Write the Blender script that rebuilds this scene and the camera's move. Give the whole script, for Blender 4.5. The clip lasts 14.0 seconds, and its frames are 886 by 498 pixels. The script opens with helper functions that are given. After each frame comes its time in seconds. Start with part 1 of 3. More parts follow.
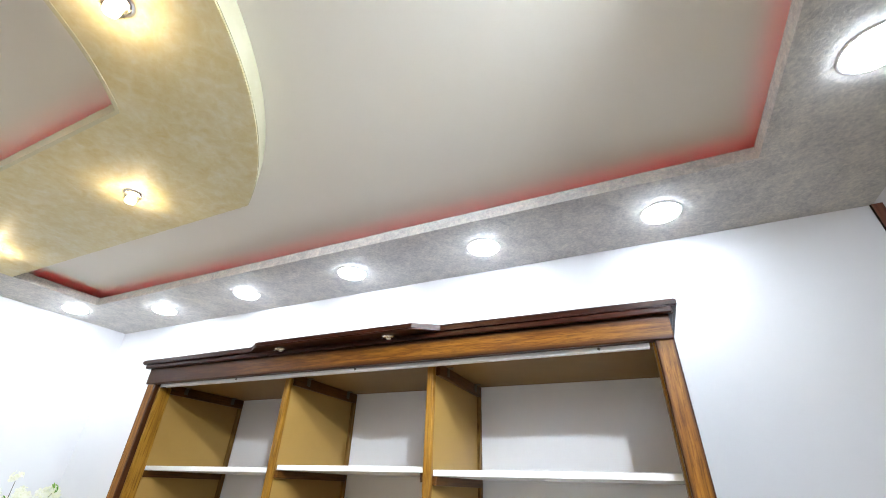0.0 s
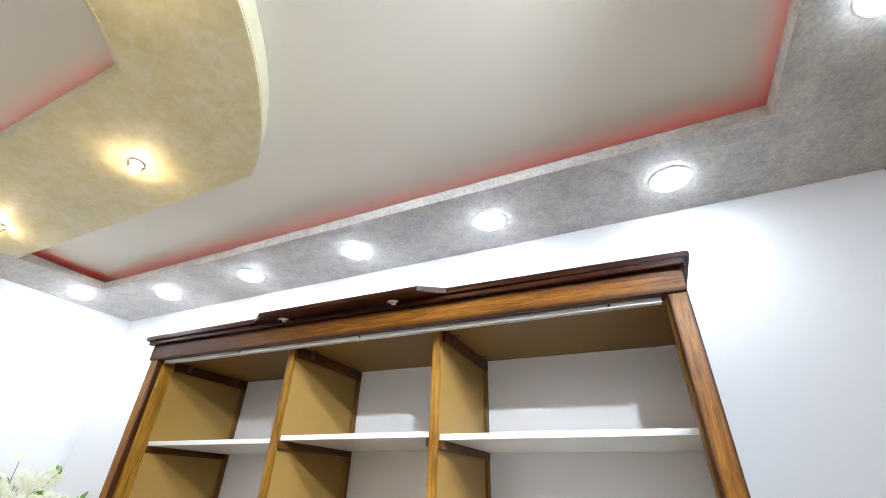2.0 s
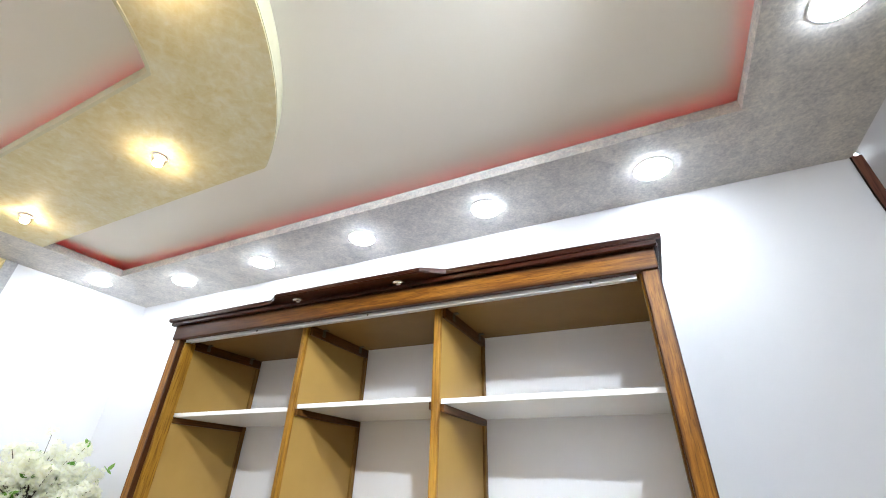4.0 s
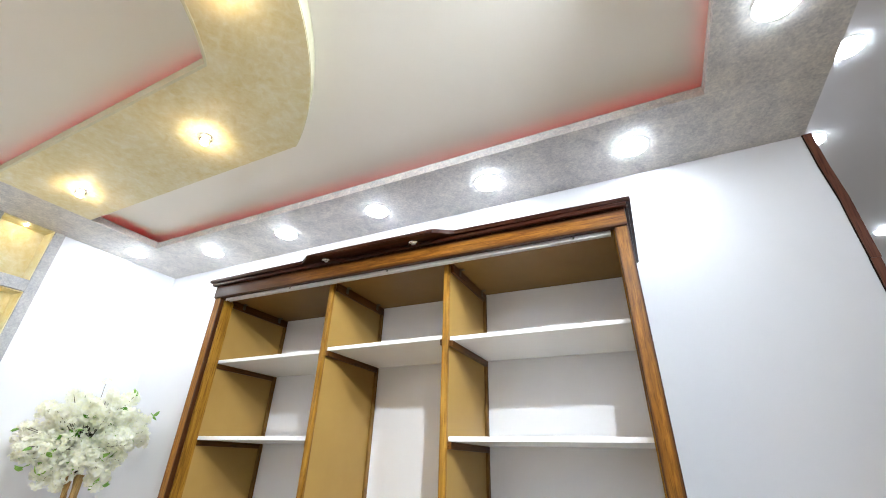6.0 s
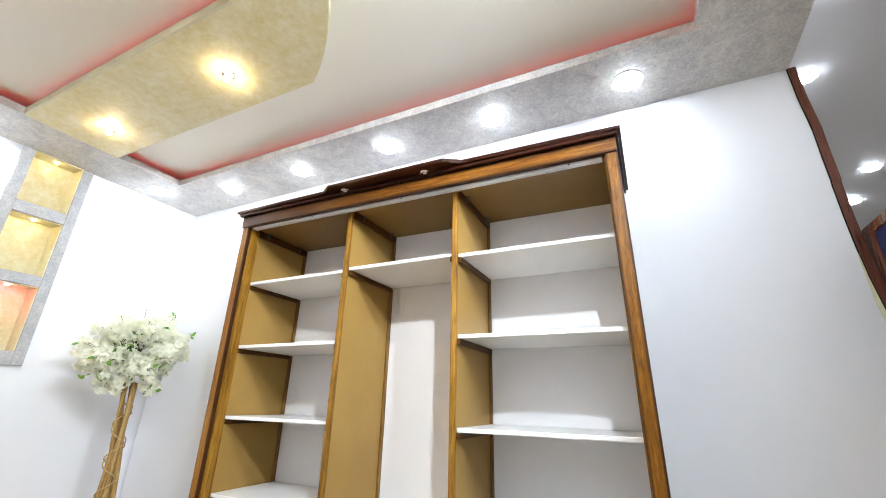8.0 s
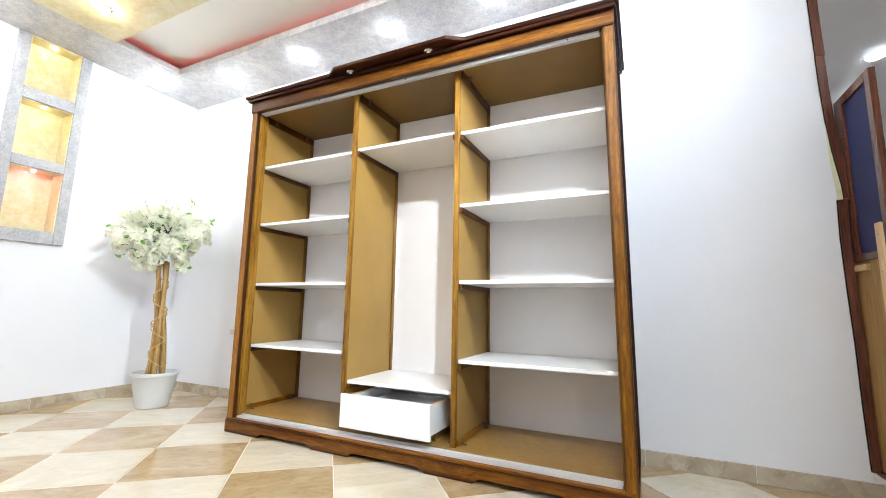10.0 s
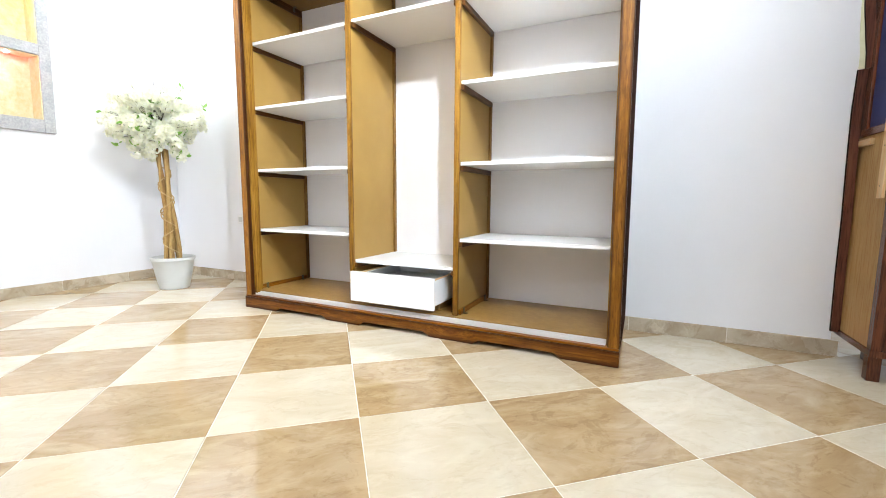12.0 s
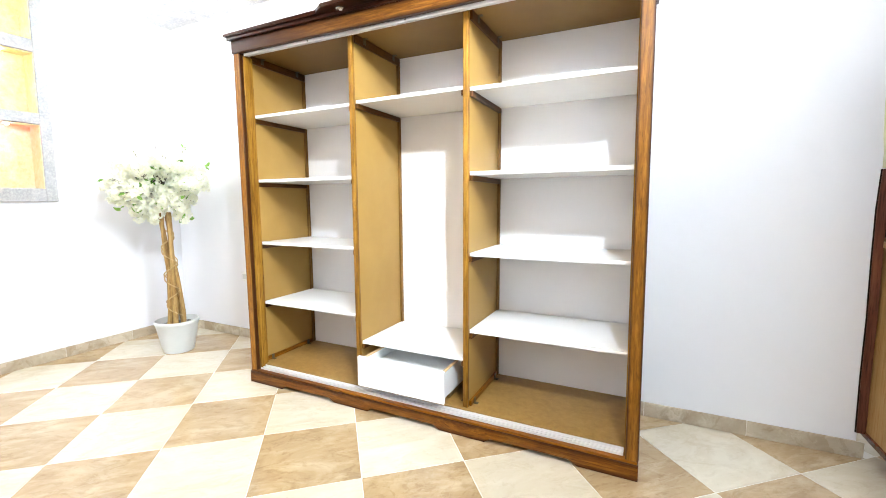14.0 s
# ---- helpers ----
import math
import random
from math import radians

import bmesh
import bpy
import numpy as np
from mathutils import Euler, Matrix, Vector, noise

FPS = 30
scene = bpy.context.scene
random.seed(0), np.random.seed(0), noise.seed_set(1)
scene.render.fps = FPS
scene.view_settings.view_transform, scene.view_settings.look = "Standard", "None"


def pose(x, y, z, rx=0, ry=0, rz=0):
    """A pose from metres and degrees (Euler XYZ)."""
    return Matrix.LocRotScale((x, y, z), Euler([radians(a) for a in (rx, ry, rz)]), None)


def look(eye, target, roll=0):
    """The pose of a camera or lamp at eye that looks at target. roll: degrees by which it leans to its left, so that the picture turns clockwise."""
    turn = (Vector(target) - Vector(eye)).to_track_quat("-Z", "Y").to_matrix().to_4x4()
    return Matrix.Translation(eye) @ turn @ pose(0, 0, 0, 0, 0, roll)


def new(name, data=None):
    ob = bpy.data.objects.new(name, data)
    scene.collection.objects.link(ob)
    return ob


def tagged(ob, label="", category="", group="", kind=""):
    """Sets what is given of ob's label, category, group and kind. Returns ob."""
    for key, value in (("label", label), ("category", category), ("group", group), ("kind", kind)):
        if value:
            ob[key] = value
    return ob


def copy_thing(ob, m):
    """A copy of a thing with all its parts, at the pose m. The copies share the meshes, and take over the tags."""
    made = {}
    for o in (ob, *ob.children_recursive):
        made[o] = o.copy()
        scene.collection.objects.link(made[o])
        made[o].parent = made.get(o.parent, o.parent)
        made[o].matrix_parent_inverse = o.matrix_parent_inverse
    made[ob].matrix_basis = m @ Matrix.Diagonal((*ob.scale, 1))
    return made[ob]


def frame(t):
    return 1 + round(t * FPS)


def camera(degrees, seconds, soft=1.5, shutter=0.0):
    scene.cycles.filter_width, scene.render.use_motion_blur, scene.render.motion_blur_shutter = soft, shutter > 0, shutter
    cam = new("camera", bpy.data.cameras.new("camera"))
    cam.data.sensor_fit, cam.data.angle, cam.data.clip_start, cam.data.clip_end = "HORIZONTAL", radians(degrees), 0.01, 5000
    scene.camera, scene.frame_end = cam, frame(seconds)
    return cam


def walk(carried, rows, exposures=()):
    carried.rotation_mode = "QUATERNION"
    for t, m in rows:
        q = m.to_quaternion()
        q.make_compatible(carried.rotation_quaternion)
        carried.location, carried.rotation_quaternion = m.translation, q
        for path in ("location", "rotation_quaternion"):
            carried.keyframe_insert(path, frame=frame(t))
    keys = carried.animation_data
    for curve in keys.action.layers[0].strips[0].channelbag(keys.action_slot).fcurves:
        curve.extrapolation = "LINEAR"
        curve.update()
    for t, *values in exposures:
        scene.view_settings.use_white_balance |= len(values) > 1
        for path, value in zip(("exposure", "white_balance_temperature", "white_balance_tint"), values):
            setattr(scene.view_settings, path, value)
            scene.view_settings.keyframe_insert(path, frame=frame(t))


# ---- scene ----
cam = camera(93.6, 14.0, soft=1.0)
PATH = [
    (0, (2.363, -1.393, 1.803), (1.62, 0.172, 2.802), 1.9),
    (0.5, (2.345, -1.349, 1.778), (1.594, 0.206, 2.787), 2.1),
    (1, (2.319, -1.32, 1.749), (1.566, 0.236, 2.756), 1.8),
    (1.5, (2.317, -1.303, 1.721), (1.559, 0.25, 2.728), 1.9),
    (2, (2.319, -1.3, 1.681), (1.561, 0.247, 2.695), 2.0),
    (2.5, (2.325, -1.31, 1.646), (1.566, 0.234, 2.666), 2.1),
    (3, (2.338, -1.334, 1.623), (1.574, 0.216, 2.631), 1.8),
    (5.5, (2.442, -1.582, 1.416), (1.659, 0.005, 2.348), 1.8),
    (6, (2.455, -1.639, 1.326), (1.666, -0.045, 2.241), 1.7),
    (6.5, (2.468, -1.691, 1.275), (1.671, -0.079, 2.149), 1.7),
    (7, (2.476, -1.744, 1.222), (1.671, -0.103, 2.035), 1.9),
    (7.5, (2.485, -1.781, 1.167), (1.666, -0.121, 1.925), 1.6),
    (10, (2.549, -2.004, 0.844), (1.694, -0.217, 1.12), 1.0),
    (10.5, (2.557, -2.025, 0.789), (1.697, -0.225, 0.937), 0.8),
    (11, (2.564, -2.034, 0.743), (1.702, -0.229, 0.735), 0.6),
    (11.5, (2.566, -2.042, 0.734), (1.707, -0.241, 0.609), 0.5),
    (12, (2.568, -2.046, 0.78), (1.71, -0.255, 0.546), 0.4),
    (12.5, (2.56, -2.062, 0.926), (1.705, -0.272, 0.67), 0.3),
    (13, (2.541, -2.054, 1.136), (1.69, -0.263, 0.875), 0.2),
    (13.5, (2.513, -2.012, 1.21), (1.646, -0.227, 0.961), -0.4),
    (14, (2.485, -1.957, 1.271), (1.615, -0.171, 1.043), -0.3),
]
EXPOSURES = [(0.0, -0.08), (1.5, -0.02), (3.0, 0.06), (7.5, 0.28), (10.0, 0.6), (11.0, 0.72), (12.5, 0.85), (14.0, 0.98)]
walk(cam, [(t, look(eye, target, roll)) for t, eye, target, roll in PATH], EXPOSURES)

# ---- light levels: lamps in view, spotlights inferred from shadows, unseen downlights added as fill ----
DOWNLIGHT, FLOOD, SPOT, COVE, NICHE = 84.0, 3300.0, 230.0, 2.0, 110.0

world = bpy.data.worlds.new("world")
scene.world = world
world.use_nodes = True
world.node_tree.nodes["Background"].inputs[0].default_value = (0.8, 0.85, 1.0, 1)
world.node_tree.nodes["Background"].inputs[1].default_value = 0.02

# ---- dimensions ----
WALL_N, WALL_W, WALL_S, EDGE_E = 0.675, -1.80, -4.24, 3.41
WEST_LEAN = 0.105  # the west wall comes forward by so much from floor to ceiling
BAND_Z, COVE_Z, CEIL_Z, SHOW_Z = 2.91, 2.962, 3.018, 3.60
REC_W, REC_E, REC_N, REC_S = -1.19, 2.925, 0.155, -3.72
ARC_X, ARC_Y, ARC_OUT, ARC_IN = 0.02, -1.78, 1.655, 1.195
STRIP_OUT, STRIP_IN = -0.36, -0.957


# ---- materials ----
def material(name, rough=0.5, metal=0.0, coat=0.0):
    m = bpy.data.materials.new(name)
    m.use_nodes = True
    b = m.node_tree.nodes["Principled BSDF"]
    b.inputs["Roughness"].default_value = rough
    b.inputs["Metallic"].default_value = metal
    b.inputs["Coat Weight"].default_value = coat
    b.inputs["Coat Roughness"].default_value = 0.15
    return m, m.node_tree.nodes, m.node_tree.links, b


def coords(nodes, links, scale=(1, 1, 1), turn=(0, 0, 0), shuffle=0.0):
    tc, mp = nodes.new("ShaderNodeTexCoord"), nodes.new("ShaderNodeMapping")
    mp.inputs["Scale"].default_value = scale
    mp.inputs["Rotation"].default_value = turn
    out = tc.outputs["Object"]
    if shuffle:
        info, mul, add = nodes.new("ShaderNodeObjectInfo"), nodes.new("ShaderNodeMath"), nodes.new("ShaderNodeVectorMath")
        mul.operation, mul.inputs[1].default_value = "MULTIPLY", shuffle
        links.new(info.outputs["Random"], mul.inputs[0])
        links.new(out, add.inputs[0])
        links.new(mul.outputs[0], add.inputs[1])
        out = add.outputs[0]
    links.new(out, mp.inputs["Vector"])
    return mp.outputs[0]


def noise_tex(nodes, links, vec, scale, detail=4, rough=0.55, distort=0.0):
    n = nodes.new("ShaderNodeTexNoise")
    n.inputs["Scale"].default_value, n.inputs["Detail"].default_value = scale, detail
    n.inputs["Roughness"].default_value, n.inputs["Distortion"].default_value = rough, distort
    links.new(vec, n.inputs["Vector"])
    return n.outputs["Fac"]


def ramp(nodes, links, fac, stops):
    r = nodes.new("ShaderNodeValToRGB")
    while len(r.color_ramp.elements) < len(stops):
        r.color_ramp.elements.new(0.5)
    for e, (p, c) in zip(r.color_ramp.elements, stops):
        e.position, e.color = p, (*c, 1)
    links.new(fac, r.inputs[0])
    return r.outputs[0]


def mix(nodes, links, fac, a, b, mode="MIX"):
    n = nodes.new("ShaderNodeMix")
    n.data_type, n.blend_type = "RGBA", mode
    for socket, v in ((n.inputs[0], fac), (n.inputs[6], a), (n.inputs[7], b)):
        if isinstance(v, (int, float)):
            socket.default_value = v
        elif isinstance(v, tuple):
            socket.default_value = (*v, 1)
        else:
            links.new(v, socket)
    return n.outputs[2]


def bump(nodes, links, b, height, strength, distance=0.002):
    n = nodes.new("ShaderNodeBump")
    n.inputs["Strength"].default_value, n.inputs["Distance"].default_value = strength, distance
    links.new(height, n.inputs["Height"])
    links.new(n.outputs[0], b.inputs["Normal"])


def paint(name, low, high, rough=0.6, scale=2.0, grain=140, relief=0.12, shine=0.5):
    """A painted or lacquered surface: slow drift of tone, fine orange-peel relief."""
    m, n, l, b = material(name, rough)
    b.inputs["Specular IOR Level"].default_value = shine
    v = coords(n, l)
    l.new(ramp(n, l, noise_tex(n, l, v, scale, 5), [(0.3, low), (0.7, high)]), b.inputs["Base Color"])
    bump(n, l, b, noise_tex(n, l, v, grain, 2), relief)
    return m


def wood(name, axis, deep, middle, pale, rough=0.40, coat=0.05):
    m, n, l, b = material(name, rough, 0, coat)
    stretch = [1.0, 1.0, 1.0]
    stretch[axis] = 0.06
    v = coords(n, l, tuple(stretch), shuffle=7.0)
    # knots bend the grain round a few centres
    wide = [1.0, 1.0, 1.0]
    wide[axis] = 0.35
    if axis != 1:
        wide[1] = 0.0
    kv = coords(n, l, tuple(wide), shuffle=7.0)
    vor = n.new("ShaderNodeTexVoronoi")
    vor.inputs["Scale"].default_value = 5.0
    b.inputs["Specular IOR Level"].default_value = 0.2
    l.new(kv, vor.inputs["Vector"])
    near = n.new("ShaderNodeMapRange")
    near.inputs["From Min"].default_value, near.inputs["From Max"].default_value = 0.0, 0.22
    near.inputs["To Min"].default_value, near.inputs["To Max"].default_value = 1.0, 0.0
    l.new(vor.outputs["Distance"], near.inputs["Value"])
    shift = n.new("ShaderNodeVectorMath")
    shift.operation = "MULTIPLY_ADD"
    l.new(near.outputs[0], shift.inputs[0])
    shift.inputs[1].default_value = (0.035, 0.035, 0.035)
    l.new(v, shift.inputs[2])
    grain = noise_tex(n, l, shift.outputs[0], 150, 5, 0.6, 0.4)
    bands = noise_tex(n, l, shift.outputs[0], 22, 4, 0.55, 1.0)
    base = ramp(n, l, bands, [(0.25, deep), (0.5, middle), (0.78, pale)])
    fine = ramp(n, l, grain, [(0.34, tuple(min(1, c * 2) for c in deep)), (0.52, (1, 1, 1))])
    colour = mix(n, l, 0.6, base, fine, "MULTIPLY")
    dark = n.new("ShaderNodeMapRange")
    dark.inputs["From Min"].default_value, dark.inputs["From Max"].default_value = 0.75, 1.0
    l.new(near.outputs[0], dark.inputs["Value"])
    l.new(mix(n, l, dark.outputs[0], colour, deep), b.inputs["Base Color"])
    bump(n, l, b, grain, 0.12, 0.001)
    return m


def burst_wood(name, axis, across, span, deep, middle, pale, rim=0.2, rough=0.38, ends=0.0):
    """Pine stained in a burst: golden along the middle, dark red-brown towards the long edges."""
    m, n, l, b = material(name, rough, 0, 0.06)
    b.inputs["Specular IOR Level"].default_value = 0.22
    stretch = [1.0, 1.0, 1.0]
    stretch[axis] = 0.07
    v = coords(n, l, tuple(stretch), shuffle=7.0)
    wide = [1.0, 1.0, 1.0]
    wide[axis], wide[1] = 0.4, 0.0
    kv = coords(n, l, tuple(wide), shuffle=7.0)
    vor = n.new("ShaderNodeTexVoronoi")
    vor.inputs["Scale"].default_value = 4.0
    l.new(kv, vor.inputs["Vector"])
    near = n.new("ShaderNodeMapRange")
    near.inputs["From Min"].default_value, near.inputs["From Max"].default_value = 0.0, 0.26
    near.inputs["To Min"].default_value, near.inputs["To Max"].default_value = 1.0, 0.0
    l.new(vor.outputs["Distance"], near.inputs["Value"])
    shift = n.new("ShaderNodeVectorMath")
    shift.operation = "MULTIPLY_ADD"
    l.new(near.outputs[0], shift.inputs[0])
    shift.inputs[1].default_value = (0.05, 0.05, 0.05)
    l.new(v, shift.inputs[2])
    bands = noise_tex(n, l, shift.outputs[0], 75, 4, 0.6, 0.4)
    grain = noise_tex(n, l, shift.outputs[0], 210, 4, 0.65, 0.3)
    base = ramp(n, l, bands, [(0.30, tuple(c * 0.8 for c in middle)), (0.46, middle), (0.66, pale), (0.80, middle)])
    fine = ramp(n, l, grain, [(0.38, (0.42, 0.34, 0.28)), (0.52, (1, 1, 1))])
    colour = mix(n, l, 0.7, base, fine, "MULTIPLY")
    # stain gathers at the long edges, unevenly
    low, high, slope = span
    tc, sep, level = n.new("ShaderNodeTexCoord"), n.new("ShaderNodeSeparateXYZ"), n.new("ShaderNodeMath")
    l.new(tc.outputs["Object"], sep.inputs[0])
    level.operation, level.inputs[1].default_value = "MULTIPLY_ADD", slope
    l.new(sep.outputs[axis], level.inputs[0])
    l.new(sep.outputs[across], level.inputs[2])
    uneven = noise_tex(n, l, coords(n, l, tuple(0.5 if i == axis else 2.0 for i in range(3)), shuffle=3.0), 3.5, 3)

    off, side, far = n.new("ShaderNodeMath"), n.new("ShaderNodeMath"), n.new("ShaderNodeMapRange")
    off.operation, off.inputs[1].default_value = "SUBTRACT", (low + high) / 2
    l.new(level.outputs[0], off.inputs[0])
    side.operation = "ABSOLUTE"
    l.new(off.outputs[0], side.inputs[0])
    far.interpolation_type = "SMOOTHSTEP"
    far.inputs["From Min"].default_value, far.inputs["From Max"].default_value = (high - low) * (0.5 - rim), (high - low) * 0.5
    l.new(side.outputs[0], far.inputs["Value"])
    stain = far.outputs[0]
    if ends:
        both = n.new("ShaderNodeMath")
        both.operation = "MAXIMUM"
        l.new(stain, both.inputs[0])
        first = n.new("ShaderNodeMapRange")
        first.interpolation_type = "SMOOTHSTEP"
        first.inputs["From Min"].default_value, first.inputs["From Max"].default_value = 0.0, ends
        first.inputs["To Min"].default_value, first.inputs["To Max"].default_value = 1.0, 0.0
        l.new(sep.outputs[axis], first.inputs["Value"])
        l.new(first.outputs[0], both.inputs[1])
        stain = both.outputs[0]
    blot = ramp(n, l, uneven, [(0.45, (0.0, 0.0, 0.0)), (0.75, (0.25, 0.25, 0.25))])
    total = n.new("ShaderNodeMath")
    total.operation, total.use_clamp = "ADD", True
    l.new(stain, total.inputs[0])
    l.new(blot, total.inputs[1])
    knot = n.new("ShaderNodeMapRange")
    knot.inputs["From Min"].default_value, knot.inputs["From Max"].default_value = 0.78, 0.95
    l.new(near.outputs[0], knot.inputs["Value"])
    stained = mix(n, l, total.outputs[0], colour, mix(n, l, 0.92, colour, deep))
    l.new(mix(n, l, knot.outputs[0], stained, deep), b.inputs["Base Color"])
    bump(n, l, b, grain, 0.15, 0.001)
    return m


def marble(name, low, mid, high, rough=0.06, veins=0.8, streaks=1.0):
    m, n, l, b = material(name, rough)
    b.inputs["IOR"].default_value = 1.7
    v = coords(n, l, (1.0, 1.7, 1.0), (0, 0, 0.5), shuffle=23.0)
    warp = noise_tex(n, l, v, 2.2, 6, 0.62, 1.6)
    vein = noise_tex(n, l, v, 5.5, 8, 0.7, 2.4)
    base = ramp(n, l, warp, [(0.3, low), (0.5, mid), (0.68, high)])
    lines = ramp(n, l, vein, [(0.40, (0.80, 0.76, 0.70)), (0.47, (1, 1, 1)), (0.60, (1, 1, 1)), (0.68, (1.0, 0.98, 0.95))])
    sv = coords(n, l, (1.2, 3.4, 1.0), (0, 0, -0.42), shuffle=41.0)
    streak = ramp(n, l, noise_tex(n, l, sv, 4.5, 9, 0.72, 0.5), [(0.52, (0, 0, 0)), (0.64, (1, 1, 1))])
    dark = ramp(n, l, noise_tex(n, l, sv, 3.1, 9, 0.74, 0.9), [(0.33, (1, 1, 1)), (0.43, (0, 0, 0))])
    veined = mix(n, l, veins, base, lines, "MULTIPLY")
    fade, deep = n.new("ShaderNodeMath"), n.new("ShaderNodeMath")
    for node, socket, amount in ((fade, streak, 0.75 * streaks), (deep, dark, 0.6 * streaks)):
        node.operation, node.inputs[1].default_value = "MULTIPLY", amount
        l.new(socket, node.inputs[0])
    pale = mix(n, l, fade.outputs[0], veined, tuple(min(0.9, c * 1.16) for c in high))
    l.new(mix(n, l, deep.outputs[0], pale, tuple(c * 0.93 for c in low)), b.inputs["Base Color"])
    l.new(ramp(n, l, noise_tex(n, l, v, 3, 4), [(0.3, (rough * 0.7,) * 3), (0.7, (rough * 1.5,) * 3)]), b.inputs["Roughness"])
    return m


def mottled(name, colours, size, fine, rough, relief):
    m, n, l, b = material(name, rough)
    v = coords(n, l)
    big = noise_tex(n, l, v, size, 6, 0.7, 0.8)
    small = noise_tex(n, l, v, fine, 4, 0.7, 0.4)
    a = ramp(n, l, big, [(0.32, colours[0]), (0.5, colours[1]), (0.66, colours[2])])
    s = ramp(n, l, small, [(0.36, colours[0]), (0.52, colours[1]), (0.66, colours[2])])
    l.new(mix(n, l, 0.5, a, s), b.inputs["Base Color"])
    bump(n, l, b, small, relief, 0.003)
    return m


def glow(name, colour, strength, base=(0.8, 0.8, 0.8)):
    m, n, l, b = material(name, 0.4)
    b.inputs["Base Color"].default_value = (*base, 1)
    b.inputs["Emission Color"].default_value = (*colour, 1)
    b.inputs["Emission Strength"].default_value = strength
    return m


def metal(name, colour, rough=0.3, streak=90):
    m, n, l, b = material(name, rough, 1.0)
    v = coords(n, l, (0.05, 1, 1))
    k = noise_tex(n, l, v, streak, 3)
    l.new(ramp(n, l, k, [(0.3, tuple(c * 0.8 for c in colour)), (0.7, colour)]), b.inputs["Base Color"])
    l.new(ramp(n, l, k, [(0.3, (rough * 0.8,) * 3), (0.7, (rough * 1.3,) * 3)]), b.inputs["Roughness"])
    return m


WHITE_WALL = paint("white_wall_paint", (0.77, 0.77, 0.805), (0.81, 0.81, 0.84), 0.45, 1.3, 90, 0.10)
CEIL_PAINT = paint("cream_ceiling_paint", (0.87, 0.83, 0.755), (0.90, 0.86, 0.785), 0.5, 1.0, 120, 0.05)
SHOW_PAINT = paint("pale_grey_paint", (0.70, 0.68, 0.70), (0.75, 0.73, 0.75), 0.4, 0.8, 100, 0.05)
GREY_TEX = mottled("grey_stippled_coating", ((0.38, 0.37, 0.39), (0.59, 0.565, 0.545), (0.78, 0.735, 0.665)), 9, 70, 0.55, 0.7)
NICHE_GREY = mottled("grey_stippled_frame_coating", ((0.27, 0.28, 0.30), (0.40, 0.40, 0.415), (0.54, 0.53, 0.52)), 9, 70, 0.6, 0.7)
YELLOW_TEX = mottled("yellow_mottled_coating", ((0.66, 0.545, 0.245), (0.73, 0.655, 0.40), (0.80, 0.765, 0.62)), 4.5, 22, 0.5, 0.4)
FASCIA = paint("pale_yellow_paint", (0.61, 0.575, 0.40), (0.69, 0.655, 0.48), 0.55, 7)
DEEP, MID, PALE = (0.065, 0.016, 0.002), (0.235, 0.082, 0.005), (0.39, 0.165, 0.012)
WOOD_H = wood("stained_pine_level", 0, (0.050, 0.011, 0.0015), (0.205, 0.064, 0.0035), (0.35, 0.135, 0.008))
WOOD_D = wood("stained_pine_deep", 1, DEEP, MID, PALE)
STAIN = (0.030, 0.006, 0.0015)
POST_WOOD = burst_wood("burst_stained_post", 2, 0, (0.0, 0.058, 0.0), STAIN, (0.25, 0.094, 0.007), (0.36, 0.158, 0.016), 0.20)
END_POST_WOOD = burst_wood("burst_stained_end_post", 2, 0, (2.450, 2.505, 0.0098), STAIN, (0.205, 0.076, 0.006), (0.31, 0.132, 0.014), 0.26)
HEADER_WOOD = burst_wood("burst_stained_header", 0, 2, (2.235, 2.312, 0.0072), STAIN, (0.145, 0.048, 0.004), (0.25, 0.103, 0.011), 0.36, ends=1.7)
PLINTH_WOOD = burst_wood("burst_stained_plinth", 0, 2, (0.0, 0.082, 0.0), STAIN, (0.145, 0.043, 0.003), (0.24, 0.090, 0.008), 0.36)
BATTEN = wood("brown_batten", 1, (0.040, 0.012, 0.003), (0.095, 0.034, 0.006), (0.155, 0.062, 0.011), 0.4)
REAR = wood("brown_rear_stile", 2, (0.10, 0.040, 0.008), (0.21, 0.105, 0.024), (0.30, 0.165, 0.045), 0.45)
WOOD_DARK = wood("dark_stained_pine", 0, (0.011, 0.0022, 0.001), (0.030, 0.0058, 0.002), (0.055, 0.012, 0.004), 0.30, 0.05)
TRIM_WOOD = wood("red_brown_trim_wood", 2, (0.07, 0.024, 0.014), (0.14, 0.05, 0.03), (0.20, 0.085, 0.05), 0.35, 0.2)
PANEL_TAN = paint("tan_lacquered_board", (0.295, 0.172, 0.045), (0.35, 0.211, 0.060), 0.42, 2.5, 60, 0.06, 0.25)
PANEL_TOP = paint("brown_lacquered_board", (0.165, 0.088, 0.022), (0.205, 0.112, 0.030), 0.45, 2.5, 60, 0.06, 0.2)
PANEL_BASE = mottled("worn_tan_board", ((0.24, 0.130, 0.034), (0.31, 0.175, 0.048), (0.37, 0.225, 0.072)), 3, 26, 0.33, 0.08)
WOOD_GOLD = wood("golden_pine", 2, (0.10, 0.036, 0.004), (0.255, 0.120, 0.013), (0.39, 0.205, 0.032))
PLY = wood("plywood_back", 2, (0.34, 0.19, 0.065), (0.38, 0.225, 0.082), (0.42, 0.26, 0.10), 0.55, 0.0)
RAW_PINE = wood("raw_pine", 2, (0.50, 0.33, 0.17), (0.62, 0.43, 0.24), (0.68, 0.50, 0.30), 0.6, 0.0)
